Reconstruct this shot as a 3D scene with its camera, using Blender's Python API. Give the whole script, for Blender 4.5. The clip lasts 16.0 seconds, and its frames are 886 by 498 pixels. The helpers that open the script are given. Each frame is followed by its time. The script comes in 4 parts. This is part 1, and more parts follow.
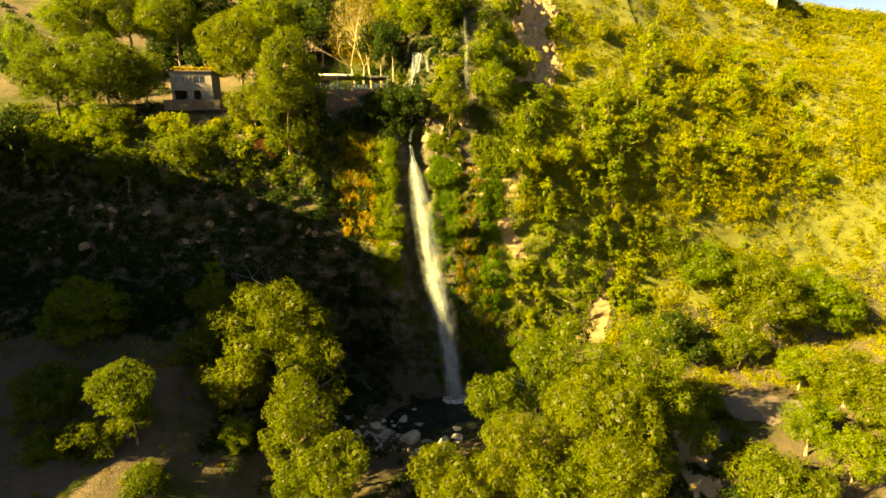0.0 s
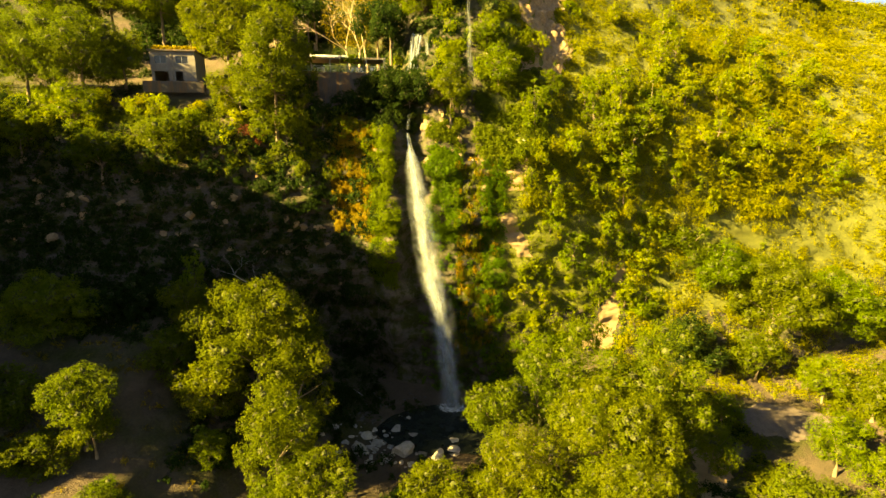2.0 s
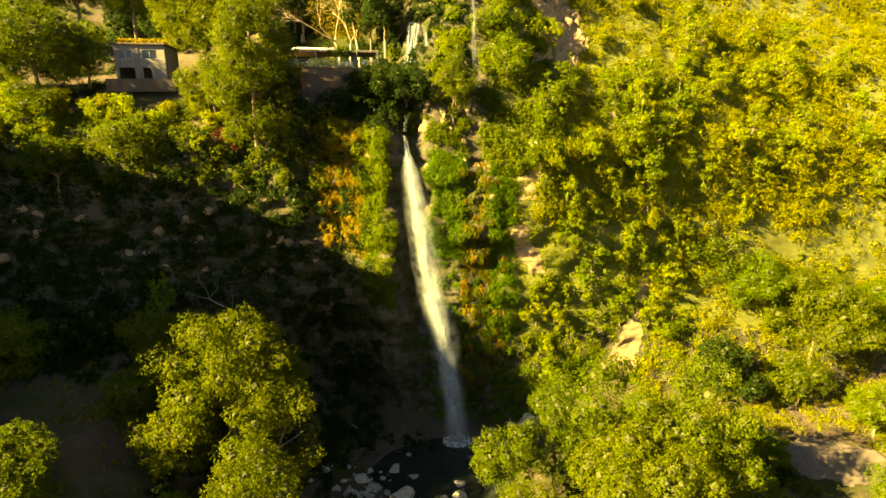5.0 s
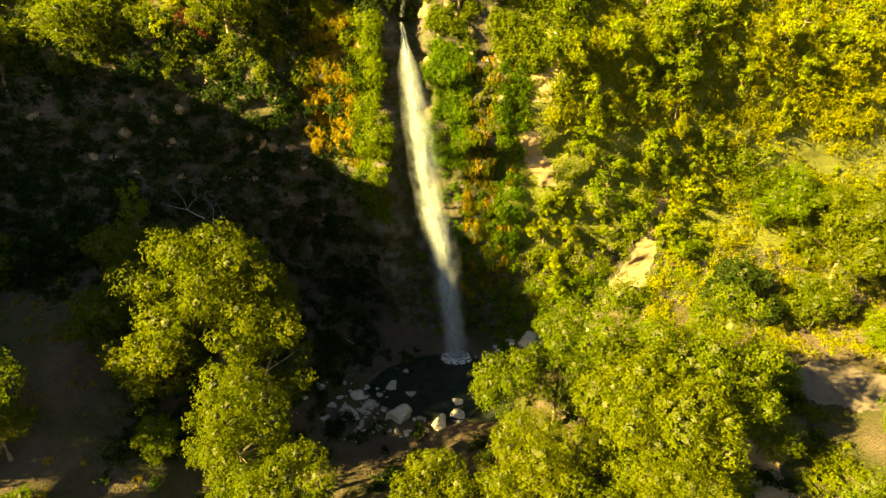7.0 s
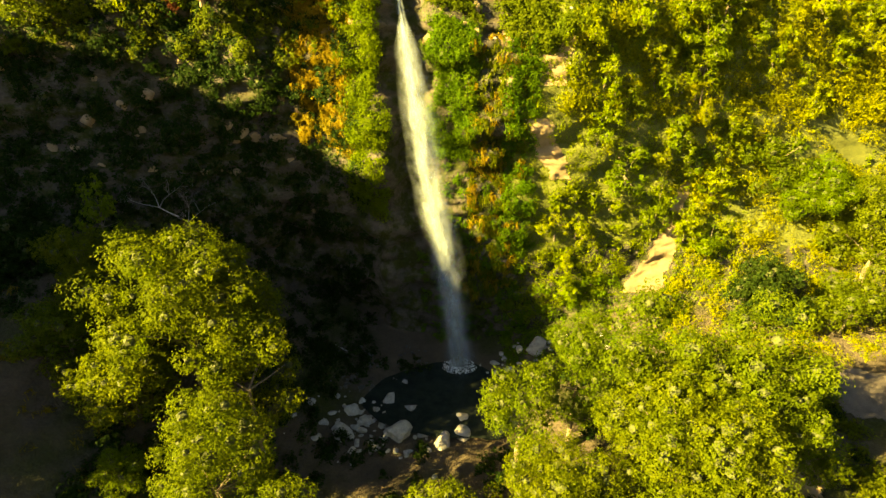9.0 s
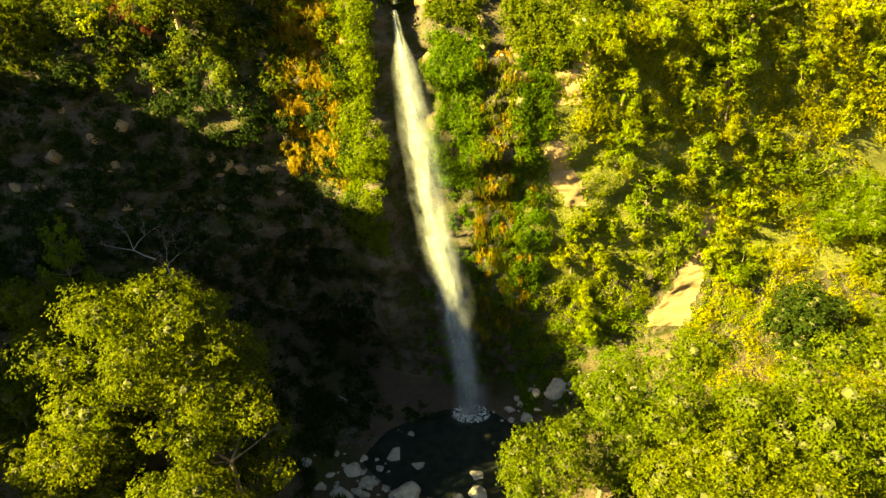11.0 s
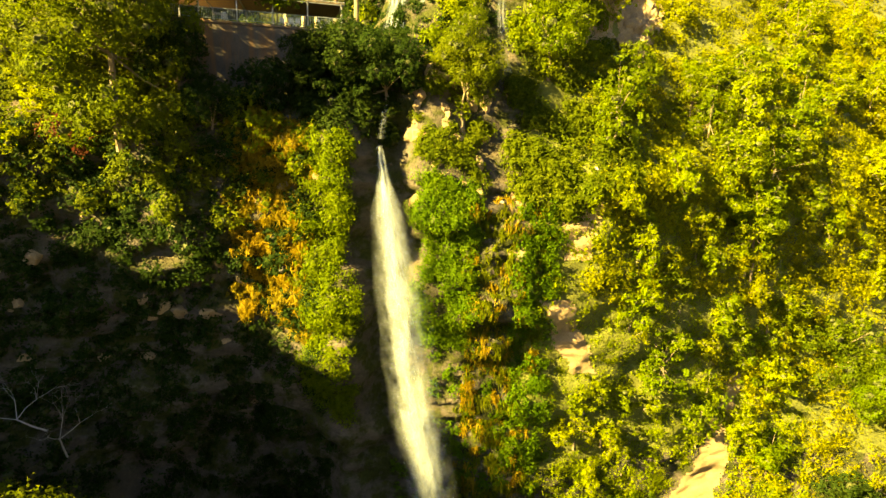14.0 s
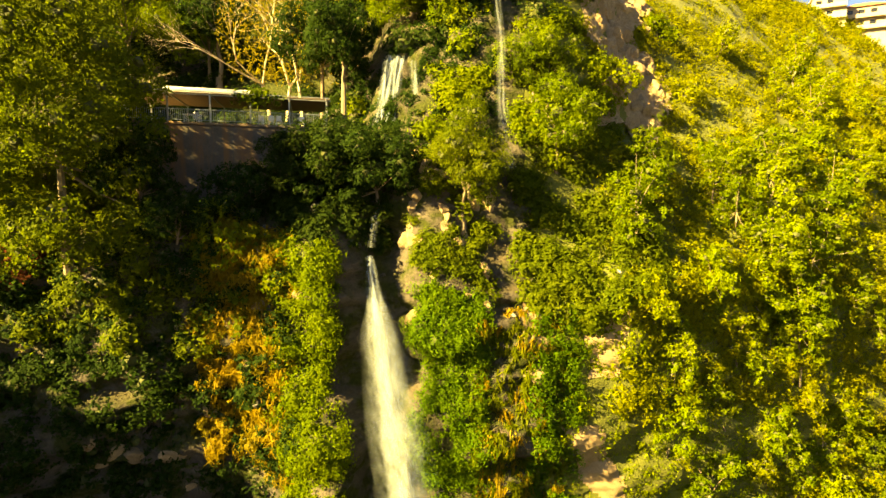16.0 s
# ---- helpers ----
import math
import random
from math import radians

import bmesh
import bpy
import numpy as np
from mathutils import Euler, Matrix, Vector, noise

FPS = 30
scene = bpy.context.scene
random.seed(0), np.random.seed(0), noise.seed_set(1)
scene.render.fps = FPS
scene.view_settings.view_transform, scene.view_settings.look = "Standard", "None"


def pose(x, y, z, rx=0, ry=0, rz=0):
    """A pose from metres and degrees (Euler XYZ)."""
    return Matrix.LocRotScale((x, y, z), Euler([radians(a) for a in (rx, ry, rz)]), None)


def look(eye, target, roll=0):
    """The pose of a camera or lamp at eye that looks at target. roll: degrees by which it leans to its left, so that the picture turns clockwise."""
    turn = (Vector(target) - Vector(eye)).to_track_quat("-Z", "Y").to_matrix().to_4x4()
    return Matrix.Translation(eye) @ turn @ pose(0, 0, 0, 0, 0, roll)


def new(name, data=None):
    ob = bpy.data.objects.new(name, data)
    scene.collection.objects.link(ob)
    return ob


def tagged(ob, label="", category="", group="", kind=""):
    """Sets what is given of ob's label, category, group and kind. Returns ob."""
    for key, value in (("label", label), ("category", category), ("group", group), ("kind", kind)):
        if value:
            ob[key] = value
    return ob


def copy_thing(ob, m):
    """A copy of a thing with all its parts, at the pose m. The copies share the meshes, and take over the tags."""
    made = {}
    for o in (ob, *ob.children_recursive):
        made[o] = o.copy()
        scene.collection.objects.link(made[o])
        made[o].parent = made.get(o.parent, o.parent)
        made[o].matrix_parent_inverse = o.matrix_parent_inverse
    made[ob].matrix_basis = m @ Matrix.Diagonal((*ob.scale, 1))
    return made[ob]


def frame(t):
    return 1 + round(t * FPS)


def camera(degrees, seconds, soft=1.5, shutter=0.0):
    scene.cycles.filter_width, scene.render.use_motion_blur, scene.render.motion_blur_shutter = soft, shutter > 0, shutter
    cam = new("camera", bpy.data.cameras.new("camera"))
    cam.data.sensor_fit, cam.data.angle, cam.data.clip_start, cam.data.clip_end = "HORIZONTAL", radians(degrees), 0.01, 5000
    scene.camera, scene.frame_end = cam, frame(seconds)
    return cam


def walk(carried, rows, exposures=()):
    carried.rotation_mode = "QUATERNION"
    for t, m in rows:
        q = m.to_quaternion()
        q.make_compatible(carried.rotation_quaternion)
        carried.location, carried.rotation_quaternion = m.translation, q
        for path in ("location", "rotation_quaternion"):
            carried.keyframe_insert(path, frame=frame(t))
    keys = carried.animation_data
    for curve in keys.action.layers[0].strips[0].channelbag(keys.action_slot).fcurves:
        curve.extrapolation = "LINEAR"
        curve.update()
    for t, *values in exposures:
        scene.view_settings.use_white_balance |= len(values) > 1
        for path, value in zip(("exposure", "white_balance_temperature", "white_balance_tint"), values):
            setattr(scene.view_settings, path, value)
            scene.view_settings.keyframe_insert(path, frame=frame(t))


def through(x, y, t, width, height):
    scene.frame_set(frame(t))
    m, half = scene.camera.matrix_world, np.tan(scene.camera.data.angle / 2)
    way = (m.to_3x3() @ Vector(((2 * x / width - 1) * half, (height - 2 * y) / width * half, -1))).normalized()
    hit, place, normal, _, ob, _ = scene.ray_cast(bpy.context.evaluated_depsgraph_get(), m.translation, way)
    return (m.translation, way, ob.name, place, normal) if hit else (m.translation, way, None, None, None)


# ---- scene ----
cam = camera(82.3, 16.0)
PATH = [
    (0, (0.507, 2.621, 37.833), (0.497, 4.573, 37.396), -1.1),
    (0.5, (0.778, 4.097, 36.895), (0.767, 6.049, 36.461), -0.5),
    (1, (0.864, 5.864, 36.161), (0.854, 7.816, 35.727), -0.8),
    (1.5, (0.775, 7.618, 35.866), (0.759, 9.57, 35.429), -1.3),
    (2, (0.598, 9.444, 36.04), (0.591, 11.394, 35.596), -0.3),
    (2.5, (1.064, 11.064, 36.021), (1.052, 13.014, 35.579), 0.0),
    (3, (0.695, 12.974, 36.41), (0.687, 14.923, 35.961), -0.3),
    (3.5, (1.088, 14.627, 36.832), (1.066, 16.576, 36.381), -1.1),
    (6, (0.308, 24.24, 37.943), (0.295, 26.158, 37.376), -0.3),
    (6.5, (0.266, 25.886, 37.035), (0.253, 27.759, 36.335), -0.0),
    (7, (0.618, 27.505, 36.85), (0.594, 29.323, 36.016), 0.0),
    (7.5, (0.202, 29.147, 36.45), (0.177, 30.944, 35.573), -0.5),
    (8, (-0.146, 30.976, 36.288), (-0.159, 32.774, 35.412), -0.2),
    (8.5, (-0.345, 32.748, 35.698), (-0.347, 34.547, 34.825), 0.2),
    (11, (-1.075, 41.017, 34.101), (-1.083, 42.854, 33.31), -1.5),
    (11.5, (-1.37, 43.004, 34.123), (-1.362, 44.859, 33.376), -1.2),
    (12, (-1.569, 45.122, 34.384), (-1.536, 47.003, 33.706), -0.1),
    (12.5, (-1.698, 47.01, 34.765), (-1.642, 48.916, 34.161), 1.0),
    (13, (-1.359, 49.109, 35.827), (-1.287, 51.029, 35.272), 3.0),
    (13.5, (-1.239, 51.213, 37.089), (-1.164, 53.144, 36.573), 3.4),
    (14, (-1.381, 53.113, 38.003), (-1.312, 55.058, 37.538), 2.3),
    (14.5, (-1.472, 55.001, 39.127), (-1.399, 56.956, 38.709), 2.0),
    (15, (-1.252, 56.745, 40.432), (-1.187, 58.709, 40.057), 1.5),
    (15.5, (-1.438, 58.561, 40.989), (-1.37, 60.536, 40.683), 0.7),
    (16, (-1.497, 60.213, 41.245), (-1.426, 62.199, 41.021), 0.5),
]
walk(cam, [(t, look(eye, target, roll)) for t, eye, target, roll in PATH],
     exposures=[(0.0, 3.5, 7700, 12), (7.5, 3.72, 7500, 7), (11.0, 3.78, 7250, 2), (13.0, 3.88, 7350, 5), (16.0, 3.62, 7600, 10)])

# ---- light ----
SUN_FROM = Vector((-0.83, -0.42, 0.52)).normalized()
world = bpy.data.worlds.new("sky")
scene.world = world
world.use_nodes = True
wn = world.node_tree
sky = wn.nodes.new("ShaderNodeTexSky")
sky.sky_type = "NISHITA"
sky.sun_disc = False
sky.sun_elevation = math.asin(SUN_FROM.z)
sky.sun_rotation = math.atan2(SUN_FROM.x, SUN_FROM.y)
wn.nodes["Background"].inputs[1].default_value = 0.017
wn.links.new(sky.outputs[0], wn.nodes["Background"].inputs[0])
sun = new("sun", bpy.data.lights.new("sun", "SUN"))
sun.data.energy = 5.0
sun.data.angle = radians(0.6)
sun.data.color = (1.0, 0.76, 0.25)
sun.matrix_world = look(SUN_FROM * 300, (0, 0, 0))


# ---- materials ----
def material(name):
    m = bpy.data.materials.new(name)
    m.use_nodes = True
    nt = m.node_tree
    return m, nt, nt.nodes["Principled BSDF"]


def ramp(nt, fac, stops):
    r = nt.nodes.new("ShaderNodeValToRGB")
    e = r.color_ramp.elements
    e[0].position, e[0].color = stops[0][0], (*stops[0][1], 1)
    e[1].position, e[1].color = stops[-1][0], (*stops[-1][1], 1)
    for p, c in stops[1:-1]:
        e.new(p).color = (*c, 1)
    nt.links.new(fac, r.inputs[0])
    return r.outputs[0]


def noise_tex(nt, scale, detail=6.0, rough=0.6, vec=None, stretch=None):
    n = nt.nodes.new("ShaderNodeTexNoise")
    n.inputs["Scale"].default_value = scale
    n.inputs["Detail"].default_value = detail
    n.inputs["Roughness"].default_value = rough
    if vec is None:
        vec = nt.nodes.new("ShaderNodeNewGeometry").outputs["Position"]
    if stretch:
        mp = nt.nodes.new("ShaderNodeMapping")
        mp.inputs["Scale"].default_value = stretch
        nt.links.new(vec, mp.inputs[0])
        vec = mp.outputs[0]
    nt.links.new(vec, n.inputs["Vector"])
    return n.outputs[0]


def mixc(nt, fac, a, b, mode="MIX"):
    m = nt.nodes.new("ShaderNodeMix")
    m.data_type, m.blend_type = "RGBA", mode
    for sock, v in ((m.inputs[0], fac), (m.inputs[6], a), (m.inputs[7], b)):
        if isinstance(v, (int, float)):
            sock.default_value = v
        elif isinstance(v, tuple):
            sock.default_value = (*v, 1)
        else:
            nt.links.new(v, sock)
    return m.outputs[2]


def bump(nt, bsdf, height, strength, distance):
    b = nt.nodes.new("ShaderNodeBump")
    b.inputs["Strength"].default_value = strength
    b.inputs["Distance"].default_value = distance
    nt.links.new(height, b.inputs["Height"])
    nt.links.new(b.outputs[0], bsdf.inputs["Normal"])


def leaf_material(name, dark, mid, light, through=0.58):
    m, nt, b = material(name)
    geo = nt.nodes.new("ShaderNodeNewGeometry")
    info = nt.nodes.new("ShaderNodeObjectInfo")
    leafc = ramp(nt, geo.outputs["Random Per Island"], [(0.0, dark), (0.5, mid), (1.0, light)])
    tint = ramp(nt, info.outputs["Random"], [(0.0, (0.82, 0.92, 0.8)), (0.5, (1.0, 1.0, 1.0)), (1.0, (1.14, 1.06, 0.9))])
    patch = mixc(nt, 1.0, ramp(nt, noise_tex(nt, 0.35, 3), [(0.3, (0.84, 0.92, 0.86)), (0.7, (1.12, 1.05, 0.95))]),
                 ramp(nt, noise_tex(nt, 4.0, 4), [(0.35, (0.84, 0.86, 0.84)), (0.65, (1.10, 1.09, 1.08))]), "MULTIPLY")
    c = mixc(nt, 1.0, mixc(nt, 1.0, leafc, tint, "MULTIPLY"), patch, "MULTIPLY")
    nt.links.new(c, b.inputs["Base Color"])
    b.inputs["Roughness"].default_value = 0.75
    b.inputs["Specular IOR Level"].default_value = 0.06
    tr = nt.nodes.new("ShaderNodeBsdfTranslucent")
    nt.links.new(c, tr.inputs[0])
    mx = nt.nodes.new("ShaderNodeMixShader")
    mx.inputs[0].default_value = through
    nt.links.new(b.outputs[0], mx.inputs[1])
    nt.links.new(tr.outputs[0], mx.inputs[2])
    nt.links.new(mx.outputs[0], nt.nodes["Material Output"].inputs[0])
    return m


LEAF = leaf_material("leaf_broad", (0.088, 0.130, 0.004), (0.118, 0.160, 0.006), (0.150, 0.185, 0.010))
LEAF_OLIVE = leaf_material("leaf_olive", (0.066, 0.094, 0.004), (0.090, 0.118, 0.006), (0.116, 0.142, 0.009))
LEAF_SUNNY = leaf_material("leaf_sunny", (0.155, 0.172, 0.006), (0.178, 0.194, 0.007), (0.204, 0.216, 0.010))
LEAF_CLIFF = leaf_material("leaf_cliff", (0.148, 0.190, 0.006), (0.172, 0.214, 0.007), (0.198, 0.234, 0.010))
# Dark green leaves; on shaded growth the shade is put into this tone.
LEAF_DARK_SHADE = leaf_material("leaf_dark_shade", (0.015, 0.032, 0.006), (0.024, 0.046, 0.007), (0.038, 0.060, 0.010))
LEAF_IVY = leaf_material("leaf_ivy", (0.060, 0.115, 0.004), (0.082, 0.145, 0.006), (0.110, 0.165, 0.010))
LEAF_DRY = leaf_material("leaf_dry", (0.165, 0.122, 0.008), (0.220, 0.165, 0.012), (0.285, 0.220, 0.025))
LEAF_RED = leaf_material("leaf_red", (0.080, 0.022, 0.014), (0.120, 0.036, 0.020), (0.170, 0.060, 0.030))


def bark_material(name, a, b_):
    m, nt, b = material(name)
    n = noise_tex(nt, 3.0, 8, 0.7, stretch=(1, 1, 0.25))
    nt.links.new(ramp(nt, n, [(0.3, a), (0.7, b_)]), b.inputs["Base Color"])
    b.inputs["Roughness"].default_value = 0.9
    bump(nt, b, n, 0.6, 0.05)
    return m


BARK = bark_material("bark", (0.08, 0.06, 0.04), (0.22, 0.17, 0.11))
# Dark tone of the clump hearts: shade between the leaves, put into colour.
TWIG_SHADE = bark_material("twig_shade", (0.024, 0.031, 0.006), (0.058, 0.066, 0.011))
BARK_PALE = bark_material("bark_pale", (0.30, 0.24, 0.16), (0.55, 0.45, 0.30))
BARK_GREY = bark_material("bark_grey", (0.16, 0.15, 0.14), (0.34, 0.32, 0.30))


def earth_material():
    m, nt, b = material("hillside_earth")
    geo = nt.nodes.new("ShaderNodeNewGeometry")
    sep = nt.nodes.new("ShaderNodeSeparateXYZ")
    nt.links.new(geo.outputs["Normal"], sep.inputs[0])
    big, mid, fine = noise_tex(nt, 0.06, 5), noise_tex(nt, 0.5, 8, 0.65), noise_tex(nt, 3.0, 10, 0.7)
    strata = noise_tex(nt, 0.25, 8, 0.7, stretch=(0.5, 0.5, 3.0))
    rock = mixc(nt, 0.5, ramp(nt, strata, [(0.25, (0.024, 0.022, 0.021)), (0.5, (0.085, 0.074, 0.064)), (0.75, (0.200, 0.168, 0.132))]),
                ramp(nt, fine, [(0.3, (0.022, 0.020, 0.018)), (0.7, (0.105, 0.088, 0.068))]))
    soil = mixc(nt, 0.5, ramp(nt, mid, [(0.3, (0.046, 0.038, 0.030)), (0.7, (0.110, 0.086, 0.060))]),
                ramp(nt, fine, [(0.3, (0.042, 0.036, 0.026)), (0.7, (0.105, 0.080, 0.052))]))
    moss = ramp(nt, fine, [(0.3, (0.016, 0.022, 0.005)), (0.7, (0.050, 0.058, 0.011))])
    soil = mixc(nt, ramp(nt, big, [(0.46, (0, 0, 0)), (0.60, (1, 1, 1))]), soil, moss)
    steep = ramp(nt, sep.outputs[2], [(0.45, (1, 1, 1)), (0.75, (0, 0, 0))])
    rockm = mixc(nt, ramp(nt, mid, [(0.44, (0, 0, 0)), (0.56, (1, 1, 1))]), rock, moss)
    nt.links.new(mixc(nt, steep, soil, rockm), b.inputs["Base Color"])
    b.inputs["Roughness"].default_value = 0.95
    b.inputs["Specular IOR Level"].default_value = 0.15
    add = nt.nodes.new("ShaderNodeMath")
    nt.links.new(strata, add.inputs[0])
    nt.links.new(fine, add.inputs[1])
    bump(nt, b, add.outputs[0], 1.0, 0.35)
    return m


EARTH = earth_material()


def stone_material(name, a, b_, scale=1.5, rough=0.85, bump_d=0.08, stain=None):
    m, nt, b = material(name)
    n, f = noise_tex(nt, scale, 8, 0.65), noise_tex(nt, scale * 8, 6, 0.7)
    c = mixc(nt, 0.35, ramp(nt, n, [(0.3, a), (0.7, b_)]), ramp(nt, f, [(0.3, a), (0.7, b_)]))
    if stain:
        s = noise_tex(nt, 0.9, 5, 0.6, stretch=(1.0, 1.0, 0.12))
        c = mixc(nt, ramp(nt, s, [(0.48, (0, 0, 0)), (0.62, (0.85, 0.85, 0.85))]), c, stain)
    info = nt.nodes.new("ShaderNodeObjectInfo")
    c = mixc(nt, 1.0, c, ramp(nt, info.outputs["Random"], [(0, (0.8, 0.8, 0.82)), (1, (1.15, 1.12, 1.08))]), "MULTIPLY")
    nt.links.new(c, b.inputs["Base Color"])
    b.inputs["Roughness"].default_value = rough
    bump(nt, b, f, 0.7, bump_d)
    return m


ROCK = stone_material("boulder_rock", (0.16, 0.15, 0.14), (0.42, 0.40, 0.36))
ROCK_WARM = stone_material("cliff_rock", (0.075, 0.048, 0.022), (0.27, 0.19, 0.095), 1.6, 0.9, 0.3)
TURF = stone_material("dry_turf", (0.050, 0.064, 0.006), (0.105, 0.114, 0.010), 0.5, 0.95, 0.25)
SAND = stone_material("pale_scar", (0.15, 0.105, 0.05), (0.29, 0.215, 0.12), 0.6)
STONY = stone_material("stony_ground", (0.05, 0.042, 0.038), (0.16, 0.13, 0.11), 0.8)
CONCRETE = stone_material("concrete", (0.050, 0.045, 0.040), (0.11, 0.094, 0.078), 0.8, 0.9, 0.02, (0.15, 0.085, 0.035))
PLASTER = stone_material("grey_block_plaster", (0.13, 0.125, 0.12), (0.21, 0.20, 0.19), 1.2, 0.9, 0.02, (0.15, 0.14, 0.13))
STUCCO = stone_material("cream_stucco", (0.34, 0.28, 0.20), (0.46, 0.39, 0.29), 0.6, 0.9, 0.01)
TILE_RED = stone_material("red_roof", (0.26, 0.09, 0.05), (0.42, 0.17, 0.09), 2.0)


def plain(name, colour, rough, metal=0.0, vary=0.25):
    m, nt, b = material(name)
    n = noise_tex(nt, 6.0, 6)
    c = ramp(nt, n, [(0.3, tuple(v * (1 - vary) for v in colour)), (0.7, tuple(min(1, v * (1 + vary)) for v in colour))])
    nt.links.new(c, b.inputs["Base Color"])
    b.inputs["Roughness"].default_value = rough
    b.inputs["Metallic"].default_value = metal
    return m


STEEL = plain("galvanised_steel", (0.27, 0.28, 0.29), 0.45, 0.6)
RAIL_BLUE = plain("blue_grey_paint", (0.12, 0.15, 0.20), 0.5)
CANVAS = plain("white_roof_sheet", (0.72, 0.72, 0.72), 0.6, 0.0, 0.1)
WHITE_PLASTIC = plain("white_plastic", (0.75, 0.75, 0.74), 0.4, 0.0, 0.05)
GLASS_DARK = plain("dark_window", (0.015, 0.017, 0.02), 0.15)
# Dark brown that carries the shade of the canopy's underside.
ROOF_SHADE = plain("roof_shade", (0.20, 0.14, 0.09), 0.8)


def water_fall_material(name, cover):
    m, nt, b = material(name)
    uv = nt.nodes.new("ShaderNodeTexCoord").outputs["UV"]
    s = noise_tex(nt, 1.0, 8, 0.65, vec=uv, stretch=(3.2, 1.7, 1))
    s2 = noise_tex(nt, 1.0, 6, 0.7, vec=uv, stretch=(10.0, 4.5, 1))
    b.inputs["Base Color"].default_value = (0.34, 0.40, 0.46, 1)
    b.inputs["Roughness"].default_value = 0.7
    b.inputs["Specular IOR Level"].default_value = 0.2
    tr = nt.nodes.new("ShaderNodeBsdfTranslucent")
    tr.inputs[0].default_value = (0.34, 0.40, 0.46, 1)
    mx = nt.nodes.new("ShaderNodeMixShader")
    mx.inputs[0].default_value = 0.35
    nt.links.new(b.outputs[0], mx.inputs[1])
    nt.links.new(tr.outputs[0], mx.inputs[2])
    sx = nt.nodes.new("ShaderNodeSeparateXYZ")
    nt.links.new(uv, sx.inputs[0])
    # thin towards the sheet's sides
    side = ramp(nt, sx.outputs[0], [(0.02, (0, 0, 0)), (0.45, (1, 1, 1)), (0.55, (1, 1, 1)), (0.98, (0, 0, 0))])
    strand = mixc(nt, 0.4, ramp(nt, s, [(0.36, (0, 0, 0)), (0.60, (1, 1, 1))]), ramp(nt, s2, [(0.36, (0, 0, 0)), (0.64, (1, 1, 1))]))
    k = mixc(nt, 1.0, mixc(nt, 1.0, side, strand, "MULTIPLY"), (cover, cover, cover), "MULTIPLY")
    clear = nt.nodes.new("ShaderNodeBsdfTransparent")
    m2 = nt.nodes.new("ShaderNodeMixShader")
    nt.links.new(k, m2.inputs[0])
    nt.links.new(clear.outputs[0], m2.inputs[1])
    nt.links.new(mx.outputs[0], m2.inputs[2])
    nt.links.new(m2.outputs[0], nt.nodes["Material Output"].inputs[0])
    return m


FALLS = water_fall_material("falling_water", 1.0)
VEIL = water_fall_material("water_veil", 0.5)
THIN = water_fall_material("thin_water", 0.34)


def pool_material():
    m, nt, b = material("pool_water")
    n = noise_tex(nt, 0.8, 4)
    nt.links.new(ramp(nt, n, [(0.3, (0.010, 0.014, 0.012)), (0.7, (0.022, 0.028, 0.022))]), b.inputs["Base Color"])
    b.inputs["Roughness"].default_value = 0.12
    b.inputs["IOR"].default_value = 1.33
    bump(nt, b, noise_tex(nt, 2.5, 4), 0.25, 0.05)
    return m


POOL = pool_material()


# ---- mesh helpers ----
def mesh_from(name, verts, faces, mats, smooth=False, uvs=None, first=None):
    """A mesh; faces from the index first on take the second material."""
    me = bpy.data.meshes.new(name)
    verts = np.asarray(verts, dtype=np.float32)
    faces = np.asarray(faces, dtype=np.int32)
    n = faces.shape[1]
    me.vertices.add(len(verts))
    me.vertices.foreach_set("co", verts.ravel())
    me.loops.add(faces.size)
    me.loops.foreach_set("vertex_index", faces.ravel())
    me.polygons.add(len(faces))
    me.polygons.foreach_set("loop_start", np.arange(0, faces.size, n, dtype=np.int32))
    me.polygons.foreach_set("loop_total", np.full(len(faces), n, dtype=np.int32))
    me.polygons.foreach_set("use_smooth", np.full(len(faces), smooth, dtype=bool))
    if uvs is not None:
        layer = me.uv_layers.new(name="uv")
        layer.data.foreach_set("uv", np.asarray(uvs, dtype=np.float32)[faces.ravel()].ravel())
    for m in mats if isinstance(mats, (list, tuple)) else [mats]:
        me.materials.append(m)
    if first is not None:
        me.polygons.foreach_set("material_index", (np.arange(len(faces)) >= first).astype(np.int32))
    me.update(calc_edges=True)
    me.validate()
    return me


def part(name, bm, mat, parent, label=""):
    me = bpy.data.meshes.new(name)
    bm.to_mesh(me)
    bm.free()
    me.materials.append(mat)
    ob = new(name, me)
    ob.parent = parent
    if label:
        ob["label"] = label
    return ob


def box(bm, lo, hi, bevel=0.0):
    m = Matrix.LocRotScale([(a + b) / 2 for a, b in zip(lo, hi)], None, [b - a for a, b in zip(lo, hi)])
    r = bmesh.ops.create_cube(bm, size=1.0, matrix=m)
    if bevel:
        edges = list({e for v in r["verts"] for e in v.link_edges})
        bmesh.ops.bevel(bm, geom=edges, offset=bevel, segments=1, affect="EDGES")


def tube(bm, a, b, r0, r1, sides=6):
    a, b = Vector(a), Vector(b)
    turn = (b - a).to_track_quat("Z", "Y").to_matrix().to_4x4()
    bmesh.ops.create_cone(bm, cap_ends=True, segments=sides, radius1=r0, radius2=r1, depth=(b - a).length,
                          matrix=Matrix.Translation((a + b) / 2) @ turn)


def boxed(name, lo, hi, mat, parent, label="", bevel=0.02):
    bm = bmesh.new()
    box(bm, lo, hi, bevel)
    return part(name, bm, mat, parent, label)


def fnoise(x, y, z, octaves=4):
    return noise.fractal(Vector((x, y, z)), 1.0, 2.0, octaves)


